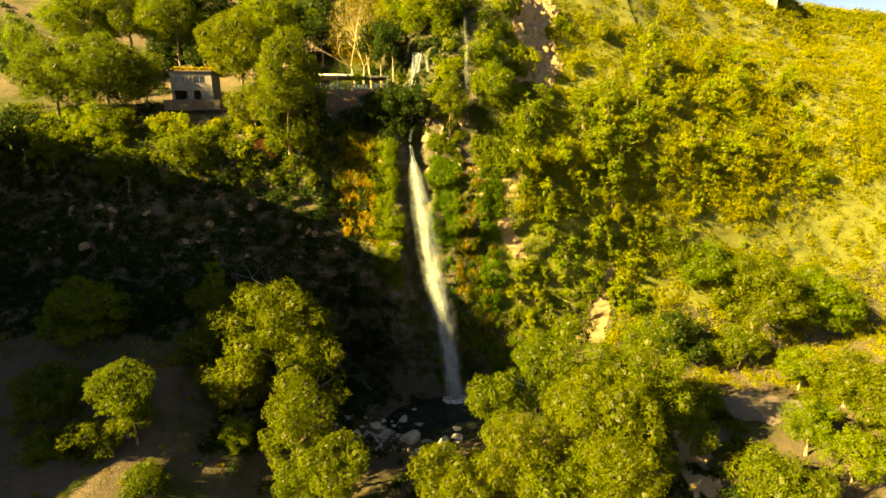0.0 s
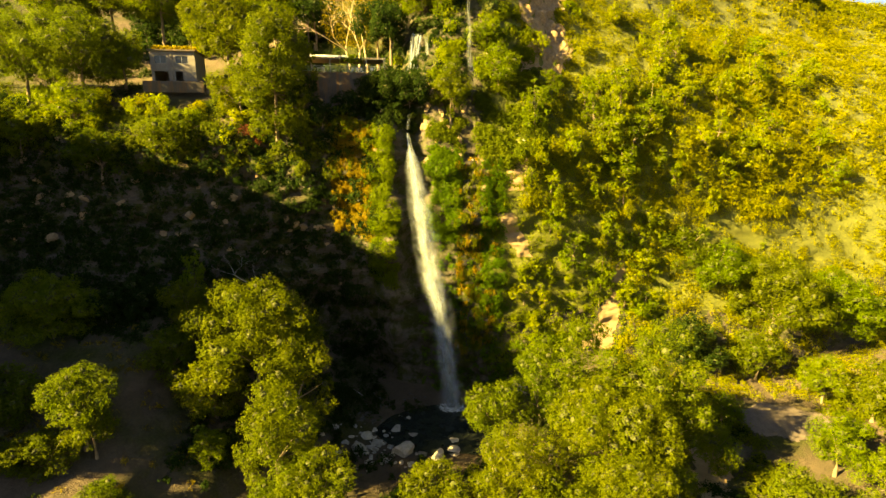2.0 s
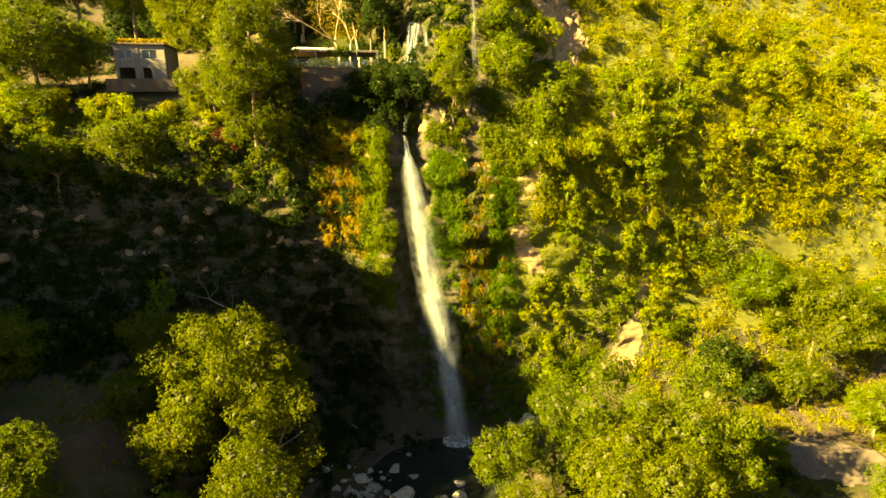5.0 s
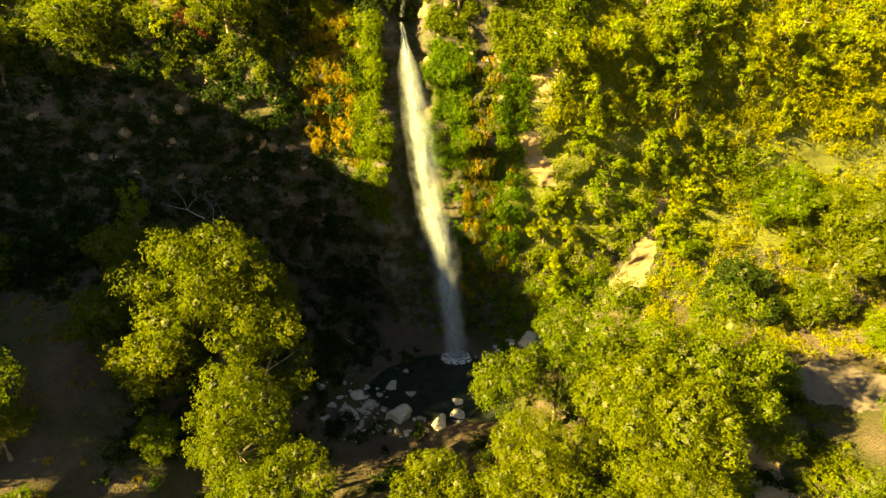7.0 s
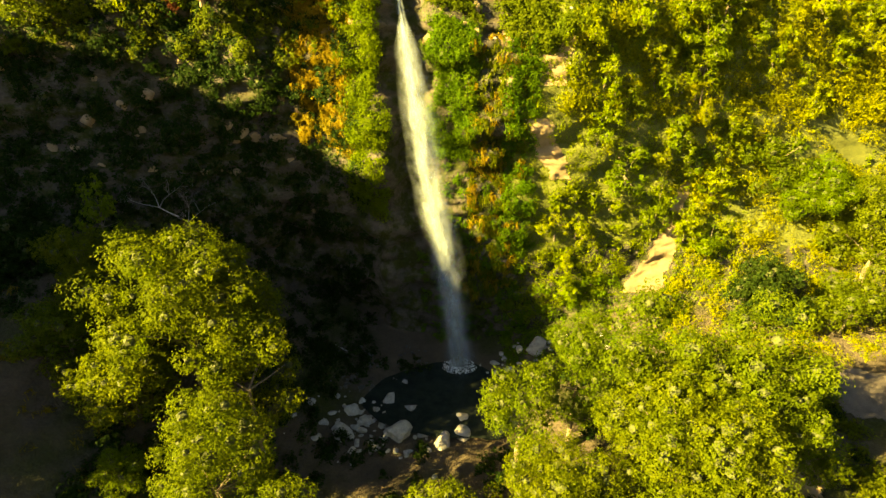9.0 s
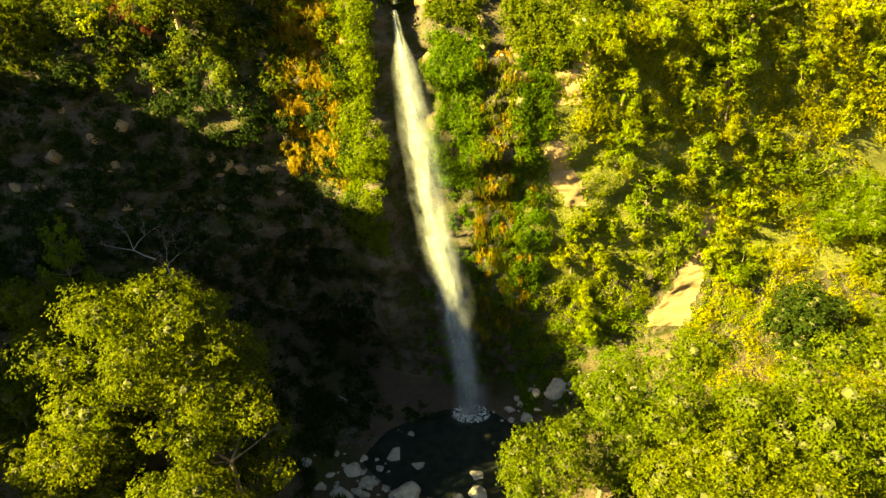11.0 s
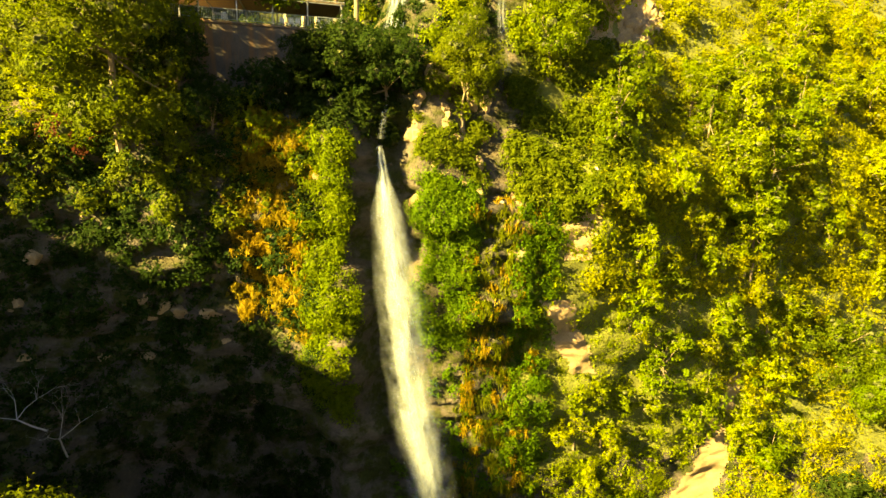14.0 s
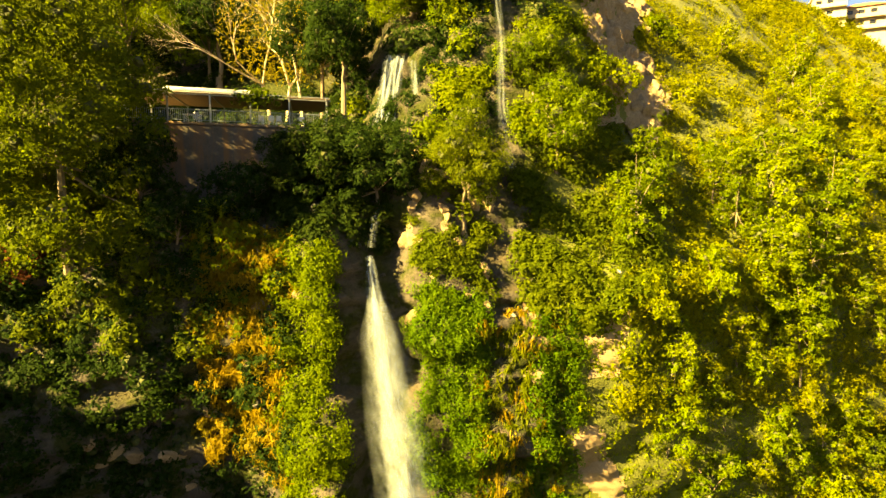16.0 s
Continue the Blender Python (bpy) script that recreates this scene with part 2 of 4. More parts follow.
# ---- the land: cross profiles of the gorge, blended along x ----
ST = [-300, -130, -80, -60, -42, -30, -20, -13, -9, -5, -1, 4, 9, 15, 24, 34, 48, 65, 95, 140, 300]
CTRL = {
    "Bz": [110, 40, 2, -8, -14, -17, -19, -20, -20, -20, -20, -20, -20, -20, -19, -18, -17, -16, -12, 0, 50],
    "Cz": [120, 36, 4, 1, -0.5, -7, -13.5, -14.5, -14.8, -14.8, -14.8, -14.8, -14.5, -14, -14, -14, -14, -13, -10, 0, 60],
    "Dy": [75, 75, 76, 76, 76, 79, 84, 89, 90, 91, 92, 92, 92, 91, 89, 87, 87, 90, 94, 100, 100],
    "Dz": [110, 36, 10, 8, 6, -2, -11, -14, -14.8, -14.8, -14.8, -14.8, -14.5, -13, -12, -12, -12, -12, -8, 2, 60],
    "Ey": [86, 86, 87, 87, 90, 101, 109, 109, 104, 104, 103, 103, 102.2, 103, 104, 104, 103, 103, 110, 120, 130],
    "Ez": [100, 32, 12, 12, 11, 1, -8, -12, -13, -13.5, -13.5, -13.5, -12.5, -11, -9, -7, -9, -10, -5, 8, 66],
    "Fy": [92, 92, 93, 94, 96, 99, 101.5, 100, 98, 103, 99.5, 99.6, 100.1, 101.6, 103.5, 106.5, 109, 111, 121, 136, 150],
    "Fz": [100, 36, 24, 22, 20, 19, 17, 15, 15, 15, 14, 14, 12, 11, 10, 11, 9, 6, 12, 25, 76],
    "Gy": [100, 99, 99, 98.5, 98.5, 99, 99.5, 98.5, 97, 101.5, 98.5, 99.0, 100.0, 100.3, 103.5, 107.5, 112, 119, 134, 153, 170],
    "Gz": [104, 44, 38, 38, 37, 37, 37, 36.5, 36, 34, 34, 33, 32, 33, 34, 33, 34, 31, 34, 42, 60],
    "Hy": [112, 110, 108, 107, 106.5, 107.5, 107.5, 107.8, 107.5, 107, 105.5, 106, 106.5, 111, 117, 118, 123, 133, 150, 172, 200],
    "Hz": [106, 50, 45, 42, 42, 43, 42, 43, 45, 47, 45, 43, 43, 46, 48, 47, 48, 47, 51, 54, 62],
    "Iy": [130, 128, 122, 120, 118, 118, 117, 117, 115, 112.5, 112, 112, 113, 119, 127, 132, 139, 150, 171, 194, 230],
    "Iz": [108, 54, 50, 47.5, 47.5, 48, 47.5, 47.5, 50.5, 56, 57.5, 60, 61, 66, 66, 65, 64, 62, 66, 66, 64],
    "Jy": [220, 220, 200, 190, 180, 170, 165, 165, 165, 165, 165, 165, 165, 168, 172, 176, 180, 188, 194, 204, 250],
    "Jz": [110, 66, 72, 75, 82, 85, 86, 87, 88, 88, 90, 90, 92, 97, 102, 104, 106, 99, 91, 82, 70],
    "Kz": [260, 240, 225, 205, 190, 180, 170, 160, 96, 96, 95, 95, 95, 95, 95, 94, 90, 86, 70, 66, 60],
}


def control(key, x):
    """A profile's control value at x: smooth steps between the stations."""
    i = np.clip(np.searchsorted(ST, x) - 1, 0, len(ST) - 2)
    s = np.asarray(ST, float)
    v = np.asarray(CTRL[key], float)
    t = np.clip((x - s[i]) / (s[i + 1] - s[i]), 0, 1)
    t = 0.5 * t + 0.5 * t * t * (3 - 2 * t)
    return v[i] + (v[i + 1] - v[i]) * t


COUNTS = (10, 16, 30, 24, 46, 46, 30, 16, 30, 14)


def profile(x):
    """The gorge's cross section at x, from the valley in front to the far hill: arrays y, z."""
    c = {k: float(control(k, x)) for k in CTRL}
    pts = [(-700, c["Bz"] + 25), (10, c["Bz"]), (62, c["Cz"]), (c["Dy"], c["Dz"]), (c["Ey"], c["Ez"]), (c["Fy"], c["Fz"]),
           (c["Gy"], c["Gz"]), (c["Hy"], c["Hz"]), (c["Iy"], c["Iz"]), (c["Jy"], c["Jz"]), (620, c["Kz"] + 20)]
    ys, zs = [], []
    for (a, b), n in zip(zip(pts, pts[1:]), COUNTS):
        t = np.arange(n) / n
        ys.append(a[0] + (b[0] - a[0]) * t)
        zs.append(a[1] + (b[1] - a[1]) * t)
    y, z = np.concatenate(ys + [[620]]), np.concatenate(zs + [[c["Kz"] + 20]])
    for _ in range(2):
        y[1:-1] = (y[:-2] + 2 * y[1:-1] + y[2:]) / 4
        z[1:-1] = (z[:-2] + 2 * z[1:-1] + z[2:]) / 4
    return y, z


XS = np.unique(np.round(np.concatenate([np.linspace(-700, -130, 30), np.arange(-130, -50, 2.0), np.arange(-50, 50, 0.75),
                                        np.arange(50, 130, 2.0), np.linspace(130, 700, 30)]), 3))
PY, PZ = zip(*(profile(x) for x in XS))
PY, PZ = np.array(PY), np.array(PZ)
NV = PY.shape[1]
MARK = np.cumsum((0,) + COUNTS)  # where each profile section begins


def smooth_x(a):
    b = a.copy()
    b[1:-1] = (a[:-2] + 2 * a[1:-1] + a[2:]) / 4
    return b


for _ in range(2):
    PY, PZ = smooth_x(PY), smooth_x(PZ)
LAND = np.stack([np.repeat(XS[:, None], NV, 1), PY, PZ], -1)


def normals(grid):
    du, dv = np.gradient(grid, axis=0), np.gradient(grid, axis=1)
    n = np.cross(du, dv)
    return n / (np.linalg.norm(n, axis=-1, keepdims=True) + 1e-9)


NORM = normals(LAND)
rough = np.zeros(LAND.shape[:2])
for i in range(LAND.shape[0]):
    for j in range(LAND.shape[1]):
        p, steep = LAND[i, j], 1 - abs(NORM[i, j, 2])
        if abs(p[0]) < 200 and 30 < p[1] < 260:
            a = 0.5 + 1.3 * steep
            rough[i, j] = a * fnoise(p[0] * 0.10, p[1] * 0.10, p[2] * 0.16) + 0.9 * steep * fnoise(p[0] * 0.4, p[1] * 0.4, p[2] * 0.8, 5)
            ledge = math.sin(p[2] * 1.3 + 2.0 * fnoise(p[0] * 0.06, 0, p[2] * 0.05))
            if p[0] > 9:
                rough[i, j] *= 0.45
            rough[i, j] += (0.14 if p[0] < 9 else 0.03) * steep * ledge
        if p[2] < -13.8 and 62 < p[1] < 104:
            rough[i, j] *= 0.25
LAND = LAND + NORM * rough[..., None]
NORM = normals(LAND)


def spot(x, v):
    """The point and the outward normal of the land at x and profile place v (0 to 10: section and share)."""
    i = int(np.clip(np.searchsorted(XS, x) - 1, 0, len(XS) - 2))
    k = int(min(9, v))
    jj = float(np.clip(MARK[k] + (v - k) * COUNTS[k], 0, NV - 1.001))
    j, a = int(jj), min(1.0, max(0.0, (x - XS[i]) / (XS[i + 1] - XS[i])))
    b = jj - j

    def mix(g):
        return (g[i, j] * (1 - a) + g[i + 1, j] * a) * (1 - b) + (g[i, j + 1] * (1 - a) + g[i + 1, j + 1] * a) * b
    return Vector(mix(LAND)), Vector(mix(NORM)).normalized()


def ground(x, y):
    """The highest land at x, y."""
    i = int(np.clip(np.searchsorted(XS, x), 1, len(XS) - 2))
    yy, zz = LAND[i, :, 1], LAND[i, :, 2]
    best = -1e9
    for j in range(NV - 1):
        a, b = yy[j], yy[j + 1]
        if min(a, b) <= y <= max(a, b) and a != b:
            best = max(best, zz[j] + (zz[j + 1] - zz[j]) * (y - a) / (b - a))
    return best


# an unseen spur added beside the gorge, its crest shaped to shade the lower half
SPUR = ((-40, 0), (10, 10), (25, 26), (34, 36), (41, 43), (44, 56), (47, 69), (52, 71), (58, 68), (62, 69), (67, 67), (77, 59), (90, 48), (105, 40))
for i in range(LAND.shape[0]):
    side = max(0.0, 1 - abs(LAND[i, 0, 0] + 99) / 24)
    if side > 0:
        crest = np.interp(LAND[i, :, 1], [a for a, _ in SPUR], [b for _, b in SPUR], left=0, right=0)
        LAND[i, :, 2] = np.maximum(LAND[i, :, 2], crest * (side * side * (3 - 2 * side)) ** 0.7)
NORM = normals(LAND)

ni, nj = LAND.shape[:2]
idx = np.arange(ni * nj).reshape(ni, nj)
quads = np.stack([idx[:-1, :-1], idx[1:, :-1], idx[1:, 1:], idx[:-1, 1:]], -1).reshape(-1, 4)
tagged(new("ground", mesh_from("ground", LAND.reshape(-1, 3), quads, EARTH, True)),
       "rocky ochre gorge hillside with cliffs, bare soil and mossy patches", "hillside", kind="structure")


# ---- foliage ----
def leaves(rng, centres, normals_, size, spread=0.38, hang=0.0, slim=0.42):
    """Pointed leaf sprigs, one triangle each, at the centres, turned loosely to the normals."""
    n = len(centres)
    d = normals_ / (np.linalg.norm(normals_, axis=1, keepdims=True) + 1e-9) + rng.normal(0, spread, (n, 3))
    d /= np.linalg.norm(d, axis=1, keepdims=True) + 1e-9
    t = rng.normal(0, 1, (n, 3)) + np.array([0, 0, -hang])
    t -= d * np.sum(t * d, 1, keepdims=True)
    t /= np.linalg.norm(t, axis=1, keepdims=True) + 1e-9
    w = np.cross(d, t)
    s = size * rng.uniform(0.6, 1.4, (n, 1))
    a = centres - t * s * 0.5 + w * s * slim
    b = centres - t * s * 0.5 - w * s * slim
    c = centres + t * s * 0.9
    v = np.stack([a, b, c], 1).reshape(-1, 3)
    return v, np.arange(n * 3).reshape(-1, 3)


def tufts(rng, d, n, radius, tuft, axis=(0, 0, 1.0)):
    """Spreads n leaves: most in tufts that stand out along the directions d at the radii, the rest evenly between; places from the centre, and normals."""
    which = rng.integers(0, len(d), n)
    loose = rng.random((n, 1)) < 0.35
    out = d[which] + np.where(loose, rng.normal(0, 0.35, (n, 3)), 0)
    out /= np.linalg.norm(out, axis=1, keepdims=True)
    core = out * radius[which][:, None] * np.where(loose, rng.uniform(0.72, 0.98, (n, 1)), 1.0)
    off = rng.normal(0, 1, (n, 3)) * tuft * 0.62 + out * (np.abs(rng.normal(0, 1, (n, 1))) * tuft * 0.5 - 0.25 * tuft)
    return core + off, out + 0.5 * np.asarray(axis) + off / tuft * 0.35


def unit_lump():
    bm = bmesh.new()
    bmesh.ops.create_icosphere(bm, subdivisions=1, radius=1.0)
    v = np.array([p.co[:] for p in bm.verts])
    f = np.array([[q.index for q in p.verts] for p in bm.faces])
    bm.free()
    return v, f


LUMP_V, LUMP_F = unit_lump()


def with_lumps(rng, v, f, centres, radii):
    """Adds the clumps' dense hearts, dark in place of the shade under their leaves."""
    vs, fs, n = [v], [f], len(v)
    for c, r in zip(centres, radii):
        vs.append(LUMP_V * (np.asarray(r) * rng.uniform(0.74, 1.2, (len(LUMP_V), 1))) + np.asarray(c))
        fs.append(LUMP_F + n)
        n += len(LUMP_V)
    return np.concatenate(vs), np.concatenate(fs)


def clumps(rng, n, radius, height, base, squash=0.8, lean=0.0):
    """Centres and radii of a crown's leaf clumps, in an uneven dome above the base."""
    out = []
    for k in range(n):
        a, u = rng.uniform(0, 2 * math.pi), rng.uniform(-0.75, 1.0)
        r = radius * math.sqrt(max(0.02, 1 - u * u)) * rng.uniform(0.55, 1.05)
        z = base + height * (0.46 + 0.5 * u * rng.uniform(0.8, 1.15))
        out.append((r * math.cos(a) + lean * z, r * math.sin(a), z, radius * (0.15 + 0.25 * rng.random() ** 1.3) * min(1.0, (4.4 / radius) ** 0.5)))
    out.append((0, 0, base + height * 0.55, radius * 0.6))
    return out


def crown_mesh(name, seed, balls, per_area, size, mat, hang=0.15, squash=0.85):
    """A crown of leaf tufts on uneven clumps, with dark hearts for the shade inside."""
    rng = np.random.default_rng(seed)
    cs, ns = [], []
    per_area, size = per_area * 2.4, size * 0.64
    for x, y, z, r in balls:
        n = int(4 * math.pi * r * r * per_area)
        k = max(6, n // 10)
        d = rng.normal(0, 1, (k, 3))
        d /= np.linalg.norm(d, axis=1, keepdims=True)
        rr = r * (0.97 - 0.30 * rng.random(k) ** 2) * (1 + 0.13 * rng.normal(0, 1, k))
        q, nn = tufts(rng, d, n, rr, 0.12 + 0.06 * r)
        p = q * np.array([1, 1, squash]) + np.array([x, y, z])
        keep = np.ones(n, bool)
        for x2, y2, z2, r2 in balls:
            if (x2, y2, z2) != (x, y, z):
                keep &= np.linalg.norm((p - [x2, y2, z2]) / [1, 1, squash], axis=1) > r2 * 0.74
        cs.append(p[keep])
        ns.append(nn[keep])
    v, f = leaves(rng, np.concatenate(cs), np.concatenate(ns), size, hang=hang)
    n = len(f)
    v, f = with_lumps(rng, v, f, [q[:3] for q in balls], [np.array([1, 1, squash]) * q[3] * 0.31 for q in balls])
    return mesh_from(name, v, f, [mat, TWIG_SHADE], False, None, n)


def trunk_mesh(name, seed, height, radius, balls, mat, stems=1):
    """A tapered trunk with limbs that reach into the clumps."""
    rng = random.Random(seed)
    bm = bmesh.new()
    for s in range(stems):
        ox, oy = (rng.uniform(-0.6, 0.6), rng.uniform(-0.6, 0.6)) if stems > 1 else (0, 0)
        p, r = Vector((ox * 0.4, oy * 0.4, -0.8)), radius
        fork = height * rng.uniform(0.30, 0.42)
        for k in range(3):
            q = Vector((ox + rng.uniform(-0.2, 0.2), oy + rng.uniform(-0.2, 0.2), fork * (k + 1) / 3))
            tube(bm, p, q, r, r * 0.85, 7)
            p, r = q, r * 0.85
        for x, y, z, br in rng.sample(balls, min(len(balls), 7)):
            mid = Vector((x * 0.45 + ox, y * 0.45 + oy, fork + (z - fork) * 0.55))
            tube(bm, p, mid, r * 0.6, r * 0.35, 5)
            tube(bm, mid, (x, y, z + br * 0.2), r * 0.35, r * 0.1, 5)
    me = bpy.data.meshes.new(name)
    bm.to_mesh(me)
    bm.free()
    me.materials.append(mat)
    return me


def tree_kind(seed, radius, height, n, per_area, size, leaf, bark, trunk_r=0.22, base=0.25, lean=0.0, stems=1):
    """Meshes of one tree: trunk and crown."""
    rng = np.random.default_rng(seed)
    balls = clumps(rng, n, radius, height * (1 - base), height * base, lean=lean)
    return trunk_mesh("trunk", seed, height, trunk_r, balls, bark, stems), crown_mesh("crown", seed + 500, balls, per_area, size, leaf)


def plant(kind, name, label, category, p, turn, scale, group="", tilt=(0, 0)):
    """A tree or shrub of the kind, standing at p."""
    ob = new(name)
    ob.matrix_world = pose(p[0], p[1], p[2], tilt[0], tilt[1], turn) @ Matrix.Diagonal((*scale, 1))
    for nm, me in zip(("trunk", "crown"), kind):
        o = new(nm, me)
        o.parent = ob
    return tagged(ob, label, category, group)


GREEN = [tree_kind(s, 4.2, 9.0, 40, 11, 0.25, LEAF, BARK) for s in (1, 2, 3)]
OLIVE = [tree_kind(s, 4.2, 9.0, 40, 11, 0.25, LEAF_OLIVE, BARK) for s in (11, 12, 13)]
# Dark green trees; the tone also stands for the shade on some.
DARK = [tree_kind(s, 4.0, 9.0, 26, 9, 0.32, LEAF_DARK_SHADE, BARK) for s in (21, 22)]
TALL_GREEN = [tree_kind(s, 4.4, 15.0, 58, 10, 0.25, LEAF, BARK, 0.26, 0.12) for s in (71, 72)]
TALL_OLIVE = [tree_kind(s, 4.4, 15.0, 58, 10, 0.24, LEAF_OLIVE, BARK, 0.26, 0.12) for s in (81, 82, 83)]
BIG_GREEN = [tree_kind(s, 7.6, 15.0, 110, 10, 0.25, LEAF, BARK, 0.4) for s in (101, 102)]
BIG_OLIVE = [tree_kind(s, 7.6, 15.0, 110, 10, 0.25, LEAF_OLIVE, BARK, 0.4) for s in (111, 112, 113)]
BIG_TALL_GREEN = [tree_kind(s, 7.6, 24.0, 150, 9, 0.25, LEAF, BARK, 0.45, 0.12) for s in (121, 122)]
BIG_TALL_OLIVE = [tree_kind(s, 7.6, 24.0, 150, 9, 0.25, LEAF_OLIVE, BARK, 0.45, 0.12) for s in (131, 132)]
SHRUB = [tree_kind(s, 1.9, 3.0, 12, 12, 0.25, LEAF_SUNNY, BARK, 0.08, 0.12) for s in (31, 32, 33)]
SHRUB_GREEN = [tree_kind(s, 1.9, 3.0, 12, 12, 0.26, LEAF_CLIFF, BARK, 0.08, 0.12) for s in (41, 42, 43)]
SHRUB_DARK = [tree_kind(s, 1.9, 3.0, 10, 13, 0.36, LEAF_DARK_SHADE, BARK, 0.08, 0.12) for s in (51, 52)]
SHRUB_DRY = [tree_kind(s, 1.4, 1.9, 6, 26, 0.26, LEAF_DRY, BARK, 0.05, 0.10) for s in (61, 62)]
rnd = random.Random(7)


def size3(s, j=0.15):
    return (s * rnd.uniform(1 - j, 1 + j), s * rnd.uniform(1 - j, 1 + j), s * rnd.uniform(1 - j, 1 + j))


def stem_mesh():
    """The lower trunk of a tall tree, one unit high."""
    bm = bmesh.new()
    tube(bm, (0, 0, 0), (0, 0, 0.5), 0.40, 0.33, 8)
    tube(bm, (0, 0, 0.5), (0, 0, 1), 0.33, 0.28, 8)
    me = bpy.data.meshes.new("trunk")
    bm.to_mesh(me)
    bm.free()
    me.materials.append(BARK)
    return me


STEM = stem_mesh()


def crowned(kinds, x, y, zc, r, label, group, tall=False):
    """A tree whose crown of radius r is centred at x, y, zc, on a trunk down to the land."""
    g = ground(x, y)
    rise = zc - g
    if tall or (rise > 2.8 * r and kinds is not DARK):
        kinds, mid = (TALL_GREEN if kinds is GREEN else TALL_OLIVE), 9.2
    else:
        mid = 5.6
    wide = 4.4
    if r > 5.6 and kinds is not DARK:
        big = {id(GREEN): BIG_GREEN, id(OLIVE): BIG_OLIVE, id(TALL_GREEN): BIG_TALL_GREEN, id(TALL_OLIVE): BIG_TALL_OLIVE}
        kinds, wide, mid = big[id(kinds)], 7.9, mid * (24 / 15 if mid > 6 else 15 / 9)
    sxy = r / wide
    sz = min(max(rise / mid, sxy), 1.15 * sxy)
    foot = zc - sz * mid - 0.2
    tree = plant(rnd.choice(kinds), "tree", label, "tree", (x, y, foot), rnd.uniform(0, 360),
          (sxy * rnd.uniform(0.94, 1.06), sxy * rnd.uniform(0.94, 1.06), sz), group)
    if foot > g:
        low = new("trunk", STEM)
        low.parent, low.location, low.scale = tree, (0, 0, (g - 0.5 - foot) / sz), (1, 1, (foot + 0.9 - g) / sz)


def grove(rows, label, group):
    for kinds, x, y, zc, r in rows:
        crowned(kinds, x, y, zc, r, ("dark green " if kinds is DARK else "") + label, group)


def cover(n, xr, vr, kinds, srange, label, name="shrub", category="shrub", group="", upright=0.8, keep=None, sink=0.3):
    """Scatters plants over a stretch of the land; they stand between upright and the slope's own normal."""
    for _ in range(n):
        x, v = rnd.uniform(*xr), rnd.uniform(*vr)
        p, nrm = spot(x, v)
        if keep and not keep(p):
            continue
        axis = (nrm * (1 - upright) + Vector((0, 0, upright))).normalized()
        tilt = Vector((0, 0, 1)).rotation_difference(axis).to_euler()
        s = rnd.uniform(*srange)
        plant(rnd.choice(kinds), name, label, category, p - axis * sink, rnd.uniform(0, 360), size3(s), group,
              (math.degrees(tilt.x), math.degrees(tilt.y)))


def scrub(name, label, n, xr, vr, rr, per_area, size, mat, upright=0.6, keep=None, seed=0, kind="stuff", category="scrub", hang=0.2, flat=1.0, slim=0.42):
    """A thicket: many uneven leafy mounds that hug a stretch of the land, in one mesh."""
    rng = np.random.default_rng(seed)
    cs, ns, hearts, sizes = [], [], [], []
    for _ in range(n):
        x, v = rng.uniform(*xr), rng.uniform(*vr)
        p, nrm = spot(x, v)
        if keep and not keep(p):
            continue
        axis = np.array((nrm * (1 - upright) + Vector((0, 0, upright))).normalized())
        r = rng.uniform(*rr)
        m = int(7.5 * r * r * per_area * (2.4 if slim > 0.2 else 1.0))
        k = max(6, m // 9)
        d = rng.normal(0, 1, (k, 3))
        d /= np.linalg.norm(d, axis=1, keepdims=True)
        up = d @ axis
        d = np.where((up < -0.15)[:, None], d - 2 * up[:, None] * axis, d)
        ph = rng.uniform(0, 6.28, 4)
        lump = 1 + 0.13 * np.sin(3.1 * d[:, 0] * 2 + ph[0]) + 0.13 * np.sin(3.7 * d[:, 1] * 2 + ph[1]) + 0.1 * np.sin(7 * d[:, 2] + ph[2])
        rad = r * lump * (1 - 0.25 * rng.random(k) ** 1.8) * (1 + 0.10 * rng.normal(0, 1, k))
        q, nn = tufts(rng, d, m, rad, 0.13 + 0.08 * r, axis)
        q = np.array(p) - axis * 0.25 * r + q - np.outer(q @ axis, axis) * (1 - flat)
        cs.append(q)
        ns.append(nn)
        hearts.append(np.array(p) - axis * 0.25 * r)
        sizes.append(r * 0.5 * (1 - np.abs(axis) * (1 - flat)))
    v, f = leaves(rng, np.concatenate(cs), np.concatenate(ns), size * (0.64 if slim > 0.2 else 1.0), hang=hang, slim=slim)
    n = len(f)
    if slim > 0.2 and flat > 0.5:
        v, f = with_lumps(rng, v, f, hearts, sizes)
    return tagged(new(name, mesh_from(name, v, f, [mat, TWIG_SHADE], False, None, n)), label, category, kind=kind)


# trees of the dry bank and the stream
grove([
    (GREEN, -55.2, 77.0, 12.6, 6.0),
    (DARK, -50.0, 81.0, 10.5, 4.6),
    (DARK, -47.0, 85.0, 11.2, 4.6),
    (OLIVE, -42.2, 63.0, 6.7, 3.9),
    (OLIVE, -40.4, 62.0, 3.6, 2.7),
    (OLIVE, -53.0, 65.0, 5.9, 4.3),
    (GREEN, -56.5, 64.5, 1.5, 3.2),
    (OLIVE, -44.6, 60.0, 1.6, 3.4),
    (GREEN, -50.6, 60.0, 0.2, 3.0),
    (OLIVE, -37.2, 57.0, -2.6, 2.8),
    (OLIVE, -44.0, 56.0, -3.4, 2.4),
], "round olive tree on the dry stony bank", "olive trees")
